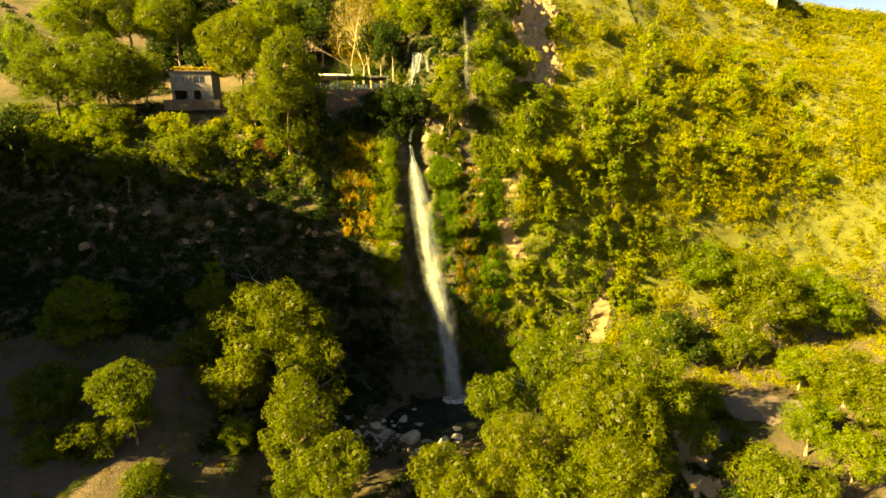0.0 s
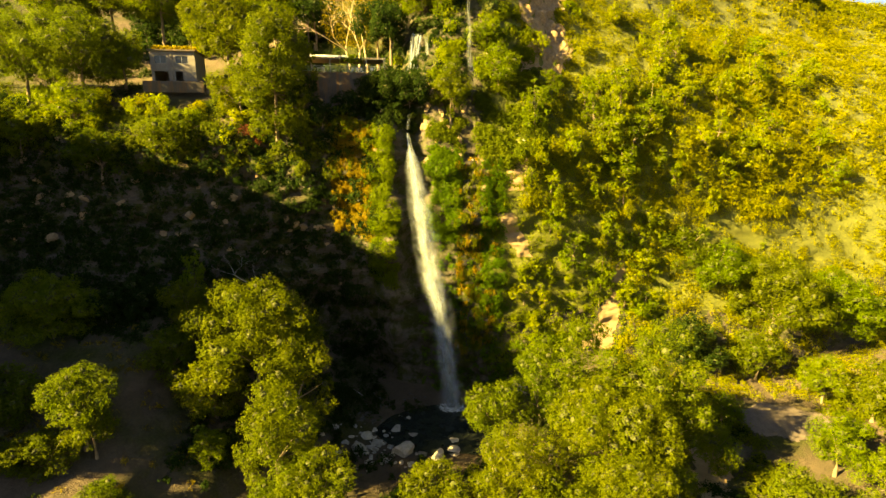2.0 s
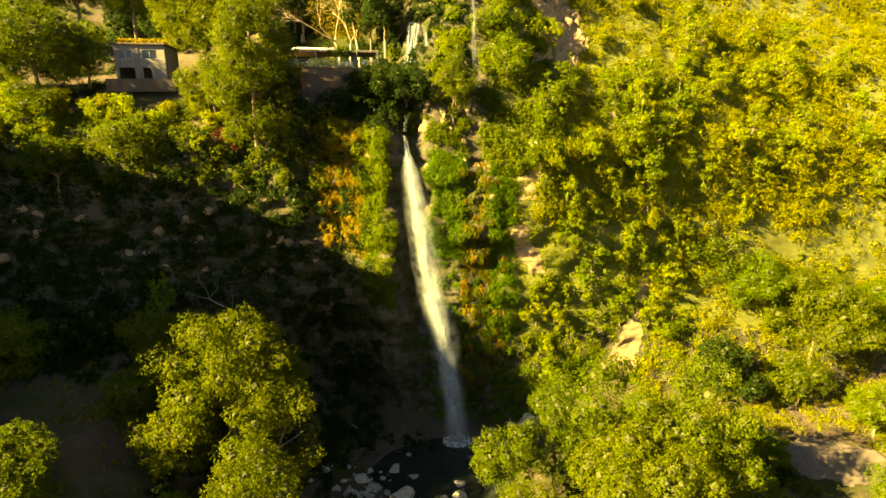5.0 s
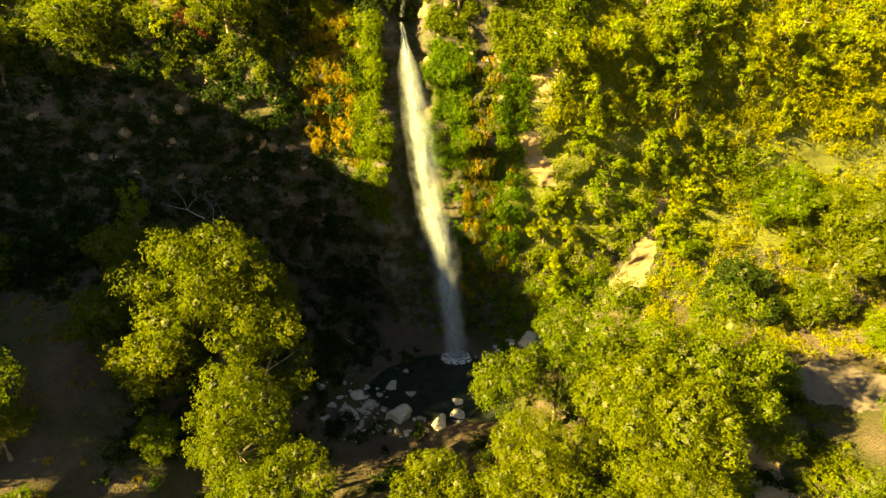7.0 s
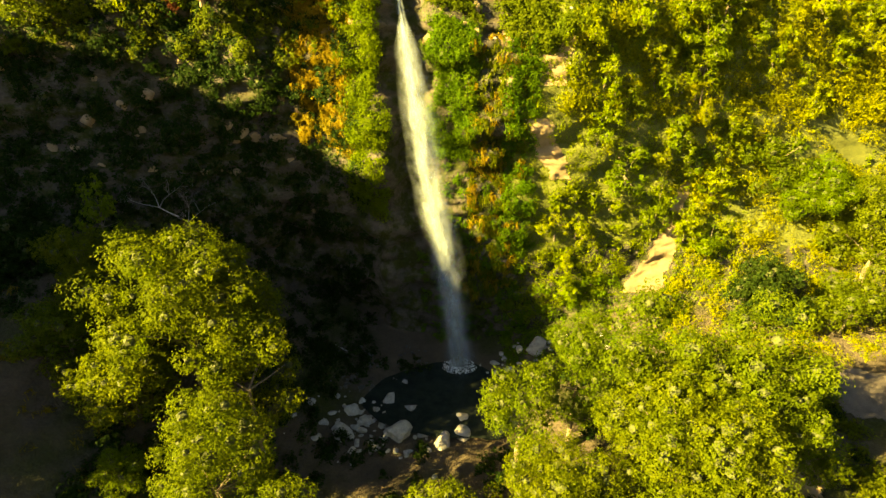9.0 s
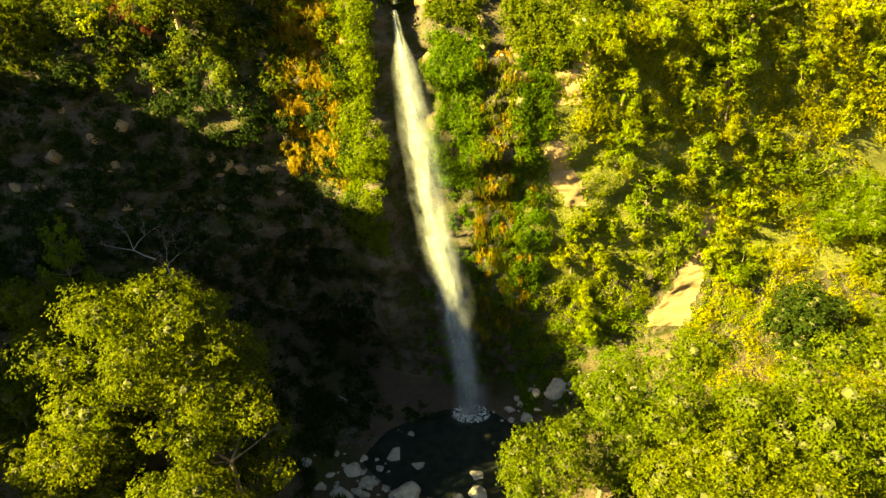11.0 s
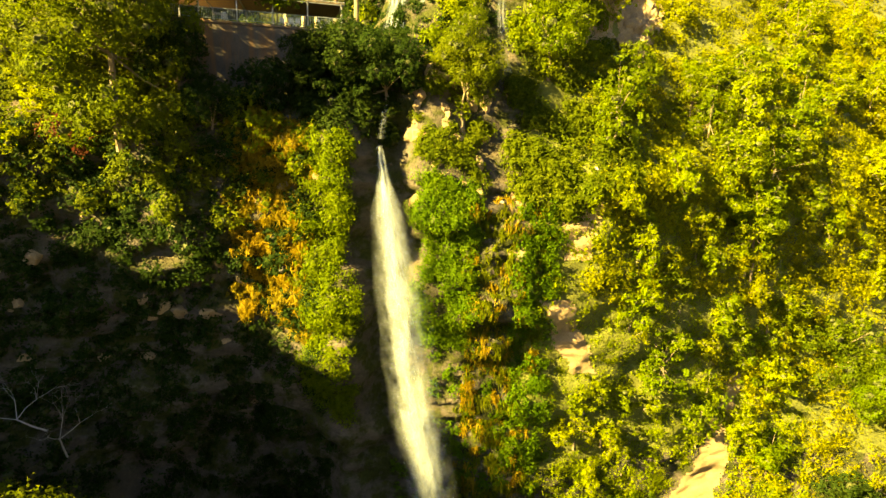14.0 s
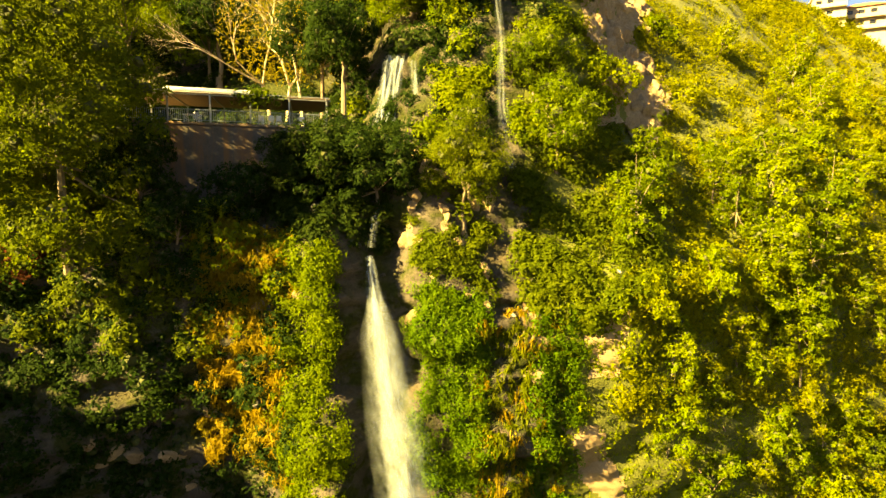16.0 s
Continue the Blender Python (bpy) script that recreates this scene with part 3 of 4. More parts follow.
grove([
    (OLIVE, -26.6, 77.5, 8.4, 8.6),
    (OLIVE, -20.6, 75.5, 4.4, 5.2),
    (OLIVE, -31.5, 73.5, 3.4, 5.2),
    (OLIVE, -37.6, 75.5, 7.0, 4.4),
    (OLIVE, -36.8, 79.5, 12.6, 3.6),
    (OLIVE, -20.8, 66.0, 0.0, 4.3),
    (OLIVE, -15.0, 63.0, -4.6, 4.3),
    (OLIVE, -19.6, 62.0, -6.6, 3.1),
    (DARK, -29.1, 69.0, -4.2, 3.1),
    (GREEN, -29.6, 66.5, -2.4, 2.4),
], "broadleaf tree with a yellow-green sunlit crown beside the stream", "streamside trees")
grove([
    (OLIVE, 23.5, 71.0, -2.6, 7.9),
    (OLIVE, 31.0, 75.0, 2.5, 5.2),
    (OLIVE, 20.5, 77.0, 2.1, 5.3),
    (OLIVE, 14.7, 80.0, -0.1, 4.0),
    (OLIVE, 7.8, 76.0, -2.7, 4.4),
    (OLIVE, 9.9, 67.0, -6.7, 6.1),
    (OLIVE, 22.9, 62.0, -6.9, 6.2),
    (OLIVE, 13.8, 62.0, -8.2, 5.2),
    (OLIVE, 33.2, 73.0, -1.8, 4.2),
    (OLIVE, -1.1, 66.0, -8.3, 4.1),
    (OLIVE, 2.0, 61.0, -9.2, 3.7),
    (GREEN, 46.3, 85.0, -8.2, 2.8),
    (GREEN, 39.4, 75.0, -8.1, 3.5),
    (OLIVE, 30.3, 68.0, -8.2, 4.1),
    (OLIVE, 43.8, 62.0, -7.4, 4.7),
    (OLIVE, 48.6, 61.0, -8.3, 3.7),
], "tall sunlit yellow-green broadleaf tree in the gorge wood", "gorge wood")
grove([
    (OLIVE, 66.0, 105.0, 4.5, 9.0),
    (GREEN, 56.0, 109.0, 10.0, 6.0),
    (OLIVE, 48.5, 110.5, 14.0, 5.6),
    (GREEN, 80.0, 108.0, 2.0, 8.1),
    (OLIVE, 60.2, 99.0, -4.4, 4.6),
    (OLIVE, 71.2, 80.0, -5.2, 5.5),
    (GREEN, 59.3, 68.0, -8.2, 4.1),
    (DARK, 47.0, 99.0, -3.0, 6.0),
    (DARK, 63.1, 80.0, -9.3, 2.7),
], "sunlit broadleaf tree on the steep overgrown hillside", "hillside trees")
grove([
    (OLIVE, -42.3, 116.0, 56.7, 7.5),
    (OLIVE, -63.7, 104.0, 50.7, 8.1),
    (OLIVE, -73.7, 104.0, 50.7, 6.7),
    (OLIVE, -61.0, 112.0, 52.0, 4.5),
    (OLIVE, -34.8, 101.0, 44.0, 4.5),
    (OLIVE, -46.4, 98.0, 36.9, 5.0),
    (OLIVE, -57.4, 96.0, 33.8, 4.7),
    (GREEN, -62.7, 99.0, 41.2, 4.6),
    (DARK, -76.3, 97.0, 40.0, 5.9),
    (GREEN, -71.3, 97.0, 37.4, 4.8),
], "sunlit olive-green tree round the house and terrace", "trees round the house")
grove([
    (GREEN, -37.3, 125.0, 63.5, 6.9),
    (DARK, -27.1, 126.0, 63.1, 5.6),
    (GREEN, -61.9, 130.0, 66.6, 7.2),
    (DARK, -54.8, 135.0, 71.2, 7.5),
    (OLIVE, -72.8, 130.0, 67.3, 7.2),
    (GREEN, -82.5, 128.0, 66.1, 7.1),
    (GREEN, -103.9, 135.0, 63.2, 5.1),
    (GREEN, -0.5, 114.0, 64.3, 6.1),
    (OLIVE, 10.0, 109.0, 53.7, 3.1),
    (OLIVE, 1.7, 102.6, 43.8, 3.4),
    (DARK, -5.5, 103.0, 43.1, 3.9),
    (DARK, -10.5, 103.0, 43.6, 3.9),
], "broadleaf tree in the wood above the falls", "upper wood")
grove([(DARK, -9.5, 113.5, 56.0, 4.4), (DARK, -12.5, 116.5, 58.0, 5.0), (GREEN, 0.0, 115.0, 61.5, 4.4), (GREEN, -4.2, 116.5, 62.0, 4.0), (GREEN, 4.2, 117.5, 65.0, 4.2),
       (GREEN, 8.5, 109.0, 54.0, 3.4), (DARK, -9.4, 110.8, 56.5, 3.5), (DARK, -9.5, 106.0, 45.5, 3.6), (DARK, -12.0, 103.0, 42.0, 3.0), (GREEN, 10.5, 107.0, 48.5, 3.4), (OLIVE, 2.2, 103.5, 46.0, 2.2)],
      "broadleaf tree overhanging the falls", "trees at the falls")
DROOPING = tree_kind(141, 5.6, 17.0, 120, 11, 0.26, LEAF_OLIVE, BARK, 0.35, 0.0)
plant(DROOPING, "tree", "big drooping olive-green tree leaning out from the cliff's edge", "tree", (-28.0, 98.6, 35.8), 40, (1.06, 1.06, 1.14), "trees round the house", (7, 0))
# First tree is added behind the drooping one to shade the terrace wall.
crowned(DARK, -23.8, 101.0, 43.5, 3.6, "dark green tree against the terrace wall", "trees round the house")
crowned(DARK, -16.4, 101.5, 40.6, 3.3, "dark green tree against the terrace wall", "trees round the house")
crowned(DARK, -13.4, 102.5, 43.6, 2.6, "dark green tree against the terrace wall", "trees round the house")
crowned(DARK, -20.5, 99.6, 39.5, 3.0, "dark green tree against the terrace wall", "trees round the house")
grove([(GREEN, 57.0, 74.0, -6.5, 3.6), (OLIVE, 72.0, 86.0, -4.0, 4.4), (GREEN, 68.0, 92.0, -6.0, 4.0)], "sunlit broadleaf tree beside the stony clearing", "hillside trees")
# Mostly DARK kinds: this slope's shade is put into the leaf colour.
cover(56, (-80, 10), (8.15, 9.1), GREEN + DARK + DARK + DARK, (0.8, 1.4), "broadleaf tree on the wooded slope above the terrace", "tree", "tree", "upper wood")


# hillside thickets
def not_bare(p):
    """Keeps the scars, the crag and the gully free of growth."""
    scar_a = abs(p.x - 31.8 - (p.z + 3) * 0.28) < 3.2 - 0.16 * (p.z + 3) and -6 < p.z < 14
    rift_b = abs(p.x - 36.2 - (p.z - 13) * 0.22) < 1.0 and 13 < p.z < 30
    scar_b = abs(p.x - 13 + (p.z - 19) * 0.5) < 1.5 and 13 < p.z < 22
    crag = abs(p.x - 21.0 - 1.6 * math.sin(p.z * 0.5)) < 3.4 and p.z > 48 and p.y < 132
    gully = 4.3 < p.x < 6.8 and p.z > 12
    rift = -8.0 < p.x < -3.6
    clearing = 51 < p.x < 67 and p.y < 94 and p.z < -8
    wall = -25.5 < p.x < -12.0 and p.z > 37.8 and p.y < 107
    yard = -61 < p.x < -45 and p.z > 39.5 and p.y > 102.5
    return not (rift_b or yard or wall or scar_a or scar_b or crag or gully or rift or clearing)


def not_yard(p):
    return not (-60 < p.x < -43 and p.y > 101) and not (-29.5 < p.x < -9 and p.y > 101)


scrub("hillside_scrub", "dense yellow-green scrub over the sunlit hillside", 2900, (15, 75), (5.5, 8.8), (0.8, 1.9), 5.2, 0.30, LEAF_SUNNY, 0.3, not_bare, 1, flat=0.6)
scrub("far_hillside_scrub", "dense yellow-green scrub on the far part of the hillside", 3000, (60, 200), (5.5, 9.3), (1.2, 2.8), 2.6, 0.44, LEAF_SUNNY, 0.4, not_bare, 31, flat=0.8)
scrub("far_ridge_scrub", "yellow-green scrub along the far ridge", 900, (60, 300), (8.5, 9.9), (1.6, 3.4), 2.2, 0.5, LEAF_SUNNY, 0.5, None, 35, flat=0.7)
scrub("ridge_scrub", "yellow-green scrub along the top of the hillside", 1000, (14, 90), (8.4, 9.2), (1.2, 2.2), 3.6, 0.38, LEAF_SUNNY, 0.4, not_bare, 32, flat=0.7)
scrub("cliff_scrub", "bright green scrub draped over the sunlit cliff", 1700, (10.5, 46), (4.1, 6.5), (0.8, 1.9), 6.5, 0.27, LEAF_CLIFF, 0.10, not_bare, 2, flat=0.34)
scrub("foot_scrub", "bright green scrub at the foot of the hillside", 1500, (33, 130), (2.9, 6.2), (1.0, 2.2), 4.6, 0.32, LEAF_SUNNY, 0.35, not_bare, 3, flat=0.65)
scrub("ledge_scrub", "olive-green scrub along the cliff's upper ledge", 640, (-95, -14), (5.6, 7.0), (0.7, 1.5), 10, 0.34, LEAF_OLIVE, 0.6, not_bare, 4)
# Dark leaf tone standing for the shade within the upper wood.
scrub("upper_scrub", "green undergrowth between the trees above the falls", 420, (-90, 20), (7.9, 9.0), (1.2, 2.4), 5, 0.45, LEAF_DARK_SHADE, 0.7, lambda p: not (-60 < p.x < -9 and p.y < 117) and not_bare(p), 5)
# Leaf colour darkened for the shade on cliff and bank.
scrub("shaded_scrub", "growth on the shaded cliff and bank, darkened for the shade", 2500, (-92, -11), (3.1, 6.0), (0.5, 1.4), 6.5, 0.34, LEAF_DARK_SHADE, 0.5, None, 6)
scrub("gorge_scrub", "low dark green growth under the gorge trees", 260, (-34, 50), (2.0, 3.4), (0.6, 1.5), 10, 0.38, LEAF_DARK_SHADE, 0.9, lambda p: not (-15 < p.x < 17 and p.y > 82), 7)
# Growth laid over lit ground; its dark green stands for shade.
scrub("pool_edge_scrub", "dark green growth added for the shade at the pool's edge", 260, (9, 36), (3.0, 4.35), (0.6, 1.3), 9, 0.30, LEAF_IVY, 0.5, not_bare, 41, flat=0.7)
scrub("pool_bank_scrub", "dark green growth on the bank behind the pool", 230, (-26, -3), (2.55, 3.5), (0.4, 1.0), 8, 0.32, LEAF_DARK_SHADE, 0.8, lambda p: p.y > 95 or p.x < -16, 43)
scrub("yard_scrub", "dark green bushes between the house and the terrace", 240, (-64, -29), (6.5, 7.7), (0.5, 1.2), 10, 0.32, LEAF_DARK_SHADE, 0.8, lambda p: not_yard(p), 42)
scrub("fall_head_scrub", "dark green trees and bushes round the upper falls", 150, (-9, 17), (7.0, 8.4), (0.9, 1.8), 14, 0.36, LEAF, 0.6, lambda p: not_bare(p) and not -6.8 < p.x < -1.6, 17)
scrub("gully_scrub", "yellow-green bushes on the step beside the side fall", 130, (6.8, 19), (5.9, 7.3), (0.8, 1.6), 14, 0.34, LEAF_OLIVE, 0.5, not_bare, 22)
# Dark growth laid over sunlit rock, in place of the shade there.
scrub("wet_moss", "growth on the rock behind the upper falls, darkened for its shade", 190, (-9, 5), (7.0, 8.1), (0.4, 0.9), 18, 0.26, LEAF_DARK_SHADE, 0.1, None, 20, "stuff", "moss", 0.8, 0.6)
scrub("bank_scrub", "yellow-green bushes under the gorge trees", 520, (30, 95), (1.6, 3.2), (0.9, 1.9), 8, 0.40, LEAF_OLIVE, 0.85, lambda p: not_bare(p) and abs(p.x - 38 - (p.y - 70) * 0.35) > 3.5, 18)
scrub("dry_grass", "dry tufts of grass on the left bank".replace("left ", "stony "), 260, (-75, -30), (1.6, 3.4), (0.3, 0.6), 20, 0.40, LEAF_DRY, 0.9, None, 19, "stuff", "grass", -1.5, 1.0, 0.1)
scrub("distant_scrub", "scattered dark bushes on the distant slope", 700, (-260, -60), (8.3, 9.75), (1.6, 3.4), 1.3, 1.0, LEAF_DARK_SHADE, 0.9, None, 21)
scrub("ivy_curtain", "bright leafy ivy hanging down the rock buttress", 300, (-13.2, -8.2), (4.75, 6.15), (0.6, 1.1), 15, 0.24, LEAF, 0.1, None, 8, "", "ivy", 0.6)
scrub("ivy_curtain", "deep green ivy hanging beside the waterfall", 230, (-2.0, 3.2), (5.15, 6.0), (0.55, 1.1), 15, 0.24, LEAF_IVY, 0.1, None, 9, "", "ivy", 0.6)
scrub("ivy_curtain", "bright green ivy on the cliff beside the moss-hung rock", 200, (7.2, 11.5), (4.6, 6.0), (0.5, 1.0), 15, 0.24, LEAF_IVY, 0.1, not_bare, 10, "", "ivy", 0.6)
scrub("hanging_grass", "dry golden grass hanging from the buttress", 300, (-19.0, -12.2), (5.1, 6.2), (0.5, 0.9), 22, 0.55, LEAF_DRY, 0.2, None, 11, "", "grass", 2.0, 1.0, 0.10)
scrub("hanging_grass", "golden moss and grass hanging on the wet rock", 120, (2.4, 9.8), (4.3, 5.95), (0.35, 0.75), 22, 0.75, LEAF_DRY, 0.1, None, 12, "", "grass", 4.0, 0.5, 0.09)
scrub("hanging_grass", "yellow-green grass and moss hanging on the wet rock", 260, (2.4, 10.5), (4.2, 5.95), (0.35, 0.8), 20, 0.7, LEAF_OLIVE, 0.1, None, 33, "", "grass", 4.0, 0.5, 0.1)
# Dark leaf fill added to stand for the darkness under the canopy.
scrub("terrace_thicket", "dark leafy fill added behind the terrace for its shaded inside", 130, (-34, -9.5), (7.55, 8.25), (1.0, 2.0), 8, 0.36, LEAF_DARK_SHADE, 0.7, lambda p: p.y > 113.5, 34)
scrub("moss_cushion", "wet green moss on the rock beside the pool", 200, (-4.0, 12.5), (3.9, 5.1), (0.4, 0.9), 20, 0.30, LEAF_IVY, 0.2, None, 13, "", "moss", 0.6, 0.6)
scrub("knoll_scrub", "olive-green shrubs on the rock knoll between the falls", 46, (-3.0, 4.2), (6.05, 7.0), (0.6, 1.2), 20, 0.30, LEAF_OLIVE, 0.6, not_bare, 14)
scrub("dark_thicket", "dark leafy thicket below the terrace beside the upper fall", 70, (-14, -5), (6.2, 7.0), (0.8, 1.6), 16, 0.34, LEAF_DARK_SHADE, 0.6, None, 15)
scrub("red_bush", "dull red bush on the shaded cliff edge", 7, (-34, -30.5), (5.85, 6.05), (0.7, 1.2), 18, 0.30, LEAF_RED, 0.5, None, 16, "", "bush")
cover(110, (17, 95), (5.2, 7.8), SHRUB + SHRUB_GREEN, (0.7, 1.3), "dense sunlit yellow-green shrub on the steep hillside", group="hillside shrubs", upright=0.25, keep=not_bare)
cover(40, (11, 44), (4.2, 6.0), SHRUB_GREEN, (0.7, 1.1), "bright green shrub clinging to the cliff", group="cliff shrubs", upright=0.25, keep=not_bare)
cover(46, (-78, -13), (5.8, 6.9), SHRUB + SHRUB_GREEN, (0.7, 1.4), "olive-green shrub on the cliff's edge", group="ledge shrubs", keep=not_bare)
# These shrubs take the dark leaf tone that stands for shade.
cover(26, (-70, -16), (3.3, 5.6), SHRUB_DARK, (0.5, 1.1), "shrub growing out of the shaded cliff, darkened for the shade", group="shaded shrubs", upright=0.5)
cover(30, (-20, -12), (5.2, 6.2), SHRUB_DRY, (0.6, 1.0), "dry golden bush on the sunlit buttress", group="dry bushes", upright=0.5)

SLIM = [tree_kind(s, 2.3, 7.4, 26, 11, 0.25, LEAF, BARK, 0.12, 0.06) for s in (151, 152, 153)]
SLIM_SUNNY = [tree_kind(s, 2.3, 6.6, 24, 11, 0.25, LEAF_CLIFF, BARK, 0.12, 0.06) for s in (161, 162)]
plant(SLIM_SUNNY[1], "tree", "slender yellow-green young tree on the shaded ledge", "tree", (-40.6, 89.0, ground(-40.6, 89.0) - 0.3), 30, (1.0, 1.0, 1.35), "streamside trees")
cover(40, (14.5, 44), (4.35, 6.7), SLIM + SLIM + SLIM_SUNNY, (0.7, 1.35), "slim green tree standing out from the overgrown cliff", "tree", "tree", "cliff trees", 0.95, not_bare, 1.0)
cover(30, (44, 95), (5.0, 7.6), SLIM_SUNNY, (0.7, 1.3), "sunlit yellow-green tree on the steep hillside", "tree", "tree", "hillside trees", 0.9, not_bare, 0.8)

# ---- the pool ----
bm = bmesh.new()
ring = []
for k in range(72):
    a = 2 * math.pi * k / 72
    r = 1 + 0.16 * fnoise(math.cos(a) * 1.4, math.sin(a) * 1.4, 3)
    ring.append(bm.verts.new((1.0 + 15.0 * r * math.cos(a), 93.0 + 11.0 * r * math.sin(a), -14.25)))
bm.faces.new(ring)
tagged(part("pool", bm, POOL, None), "dark still plunge pool at the waterfall's foot", "pool", kind="structure")


# ---- falling water ----
def water_sheet(name, path, mat, parent, label="", seed=0, rows=90, cols=14, bulge=0.5):
    """A curved sheet of falling water along rows of (x, y, z, width)."""
    p = np.array(path, float)
    t = np.linspace(0, 1, rows)
    key = np.linspace(0, 1, len(p))
    c = np.stack([np.interp(t, key, p[:, k]) for k in range(4)], 1)
    for _ in range(6):
        c[1:-1] = (c[:-2] + 2 * c[1:-1] + c[2:]) / 4
    length = np.concatenate([[0], np.cumsum(np.linalg.norm(np.diff(c[:, :3], axis=0), axis=1))])
    v, uv = [], []
    for i in range(rows):
        for j in range(cols):
            s = j / (cols - 1) - 0.5
            n = fnoise(s * 5 + seed, length[i] * 0.25, seed * 1.7)
            v.append((c[i, 0] + s * c[i, 3] * (1 + 0.1 * n), c[i, 1] - bulge * c[i, 3] * math.cos(s * math.pi) * 0.35 - 0.25 * n, c[i, 2]))
            uv.append((j / (cols - 1), length[i] / 6.0 + seed))
    ids = np.arange(rows * cols).reshape(rows, cols)
    f = np.stack([ids[:-1, :-1], ids[1:, :-1], ids[1:, 1:], ids[:-1, 1:]], -1).reshape(-1, 4)
    ob = new(name, mesh_from(name, v, f, mat, True, uv))
    ob.parent = parent
    if label:
        ob["label"] = label
    return ob


main_fall = tagged(new("waterfall"), "tall white waterfall plunging from the cliff lip into a dark pool", "waterfall")
CORE = [(-5.9, 100.2, 36.2, 0.7), (-5.5, 98.8, 34.2, 1.3), (-4.6, 97.6, 30, 2.5), (-3.3, 96.9, 22, 3.4), (-1.7, 96.6, 12, 3.6), (-0.1, 96.5, 3, 3.5), (1.1, 96.5, -6, 3.4), (1.9, 96.4, -14.2, 3.5)]
CORE = [(x, y, z, w * 1.02) for x, y, z, w in CORE]
water_sheet("water_core", CORE, FALLS, main_fall, "dense white core of the fall", 1)
water_sheet("water_core", [(x + 0.1, y - 0.35, z, w * 0.75) for x, y, z, w in CORE], VEIL, main_fall, "dense white core of the fall", 7)
water_sheet("spray_veil", [(x + 0.1, y - 0.6, z, w * 1.55 if z < 34 else 0.5) for x, y, z, w in CORE[1:]], VEIL, main_fall, "thin veil of spray round the fall", 4)
water_sheet("water_core", [(x, y - 0.2, z, w * 1.05) for x, y, z, w in CORE[4:]], FALLS, main_fall, "dense white core of the fall", 13, 50)
water_sheet("spray_veil", [(1.7, 95.6, -8.5, 3.6), (1.9, 95.4, -11.5, 5.0), (2.0, 95.2, -14.2, 6.6)], VEIL, main_fall, "low cloud of spray at the foot", 17, 24, 14, 0.7)
bm = bmesh.new()
foam_rng = random.Random(3)
for k in range(260):
    a, r = foam_rng.uniform(0, 6.28), 2.7 * math.sqrt(foam_rng.random())
    s = foam_rng.uniform(0.06, 0.26) * (1.3 - 0.3 * r)
    bmesh.ops.create_icosphere(bm, subdivisions=1, radius=1.0, matrix=Matrix.Translation((1.9 + r * math.cos(a), 96.0 + 0.7 * r * math.sin(a), -14.2)) @ Matrix.Diagonal((s, s, s * 0.45, 1)))
part("foam", bm, WHITE_PLASTIC, main_fall, "white foam where the water strikes the pool")

upper = tagged(new("upper_waterfall"), "upper cascade of white strands over a dark rock step", "waterfall")
for k, (xa, xb, xc, w) in enumerate(((-5.0, -5.4, -6.0, 0.9), (-4.2, -4.7, -5.4, 1.0), (-3.7, -4.4, -4.6, 0.6), (-4.6, -5.6, -6.4, 0.6), (-2.5, -2.3, -2.3, 0.8))):
    water_sheet("water_strand", [(xa, 111.6, 54.4, w), (xa - 0.1, 110.4, 53.4, w * 1.3), (xb, 109.0, 49.5, w * 1.5), (xc, 107.6 - 0.1 * k, 44.8, w * 2.0)], FALLS if k < 3 else VEIL, upper, seed=40 + k)
link = tagged(new("stream_chute"), "narrow chute of water between the upper and the main fall", "stream")
water_sheet("water_strand", [(-5.4, 108.5, 46.8, 1.6), (-5.6, 105.0, 43.0, 1.0), (-5.6, 102.2, 39.5, 0.8), (-5.8, 100.6, 36.8, 0.8)], THIN, link, seed=8)
side_fall = tagged(new("side_waterfall"), "narrow side waterfall dropping beside the overgrown rock", "waterfall")
SIDE = [(5.3, 112.0, 61.0, 0.4), (5.0, 108.6, 58.5, 0.6), (5.25, 107.2, 54, 0.7), (5.2, 106.2, 49, 0.9), (5.9, 105.2, 43.4, 1.2)]
water_sheet("water_strand", [(x, y - 0.3, z, w * 1.3) for x, y, z, w in SIDE], THIN, side_fall, seed=9)


# ---- rocks ----
def boulder_mesh(seed, mat, flat=0.7):
    r = random.Random(seed)
    bm = bmesh.new()
    bmesh.ops.create_icosphere(bm, subdivisions=3, radius=1.0)
    off = r.uniform(0, 50)
    planes = [Vector((r.gauss(0, 1), r.gauss(0, 1), r.gauss(0, 1))).normalized() for _ in range(11)]
    for v in bm.verts:
        d = v.co.normalized()
        k = min([1.0] + [0.56 / max(0.01, d.dot(q)) for q in planes])
        k *= 1 + 0.10 * fnoise(d.x * 2 + off, d.y * 2, d.z * 2)
        v.co = d * k
        v.co.z *= flat
    me = bpy.data.meshes.new("boulder")
    bm.to_mesh(me)
    bm.free()
    me.materials.append(mat)
    return me


BOULDERS = [boulder_mesh(s, ROCK) for s in range(6)]
WET_ROCK = stone_material("wet_dark_rock", (0.020, 0.020, 0.018), (0.070, 0.066, 0.056), 1.5, 0.6)
WET_STONES = [boulder_mesh(s, WET_ROCK) for s in range(40, 43)]
CRAG_TAN = stone_material("tan_crag", (0.15, 0.105, 0.055), (0.36, 0.265, 0.15), 1.2, 0.9, 0.3)
CRAGS = [boulder_mesh(s, CRAG_TAN, 1.0) for s in range(20, 25)]


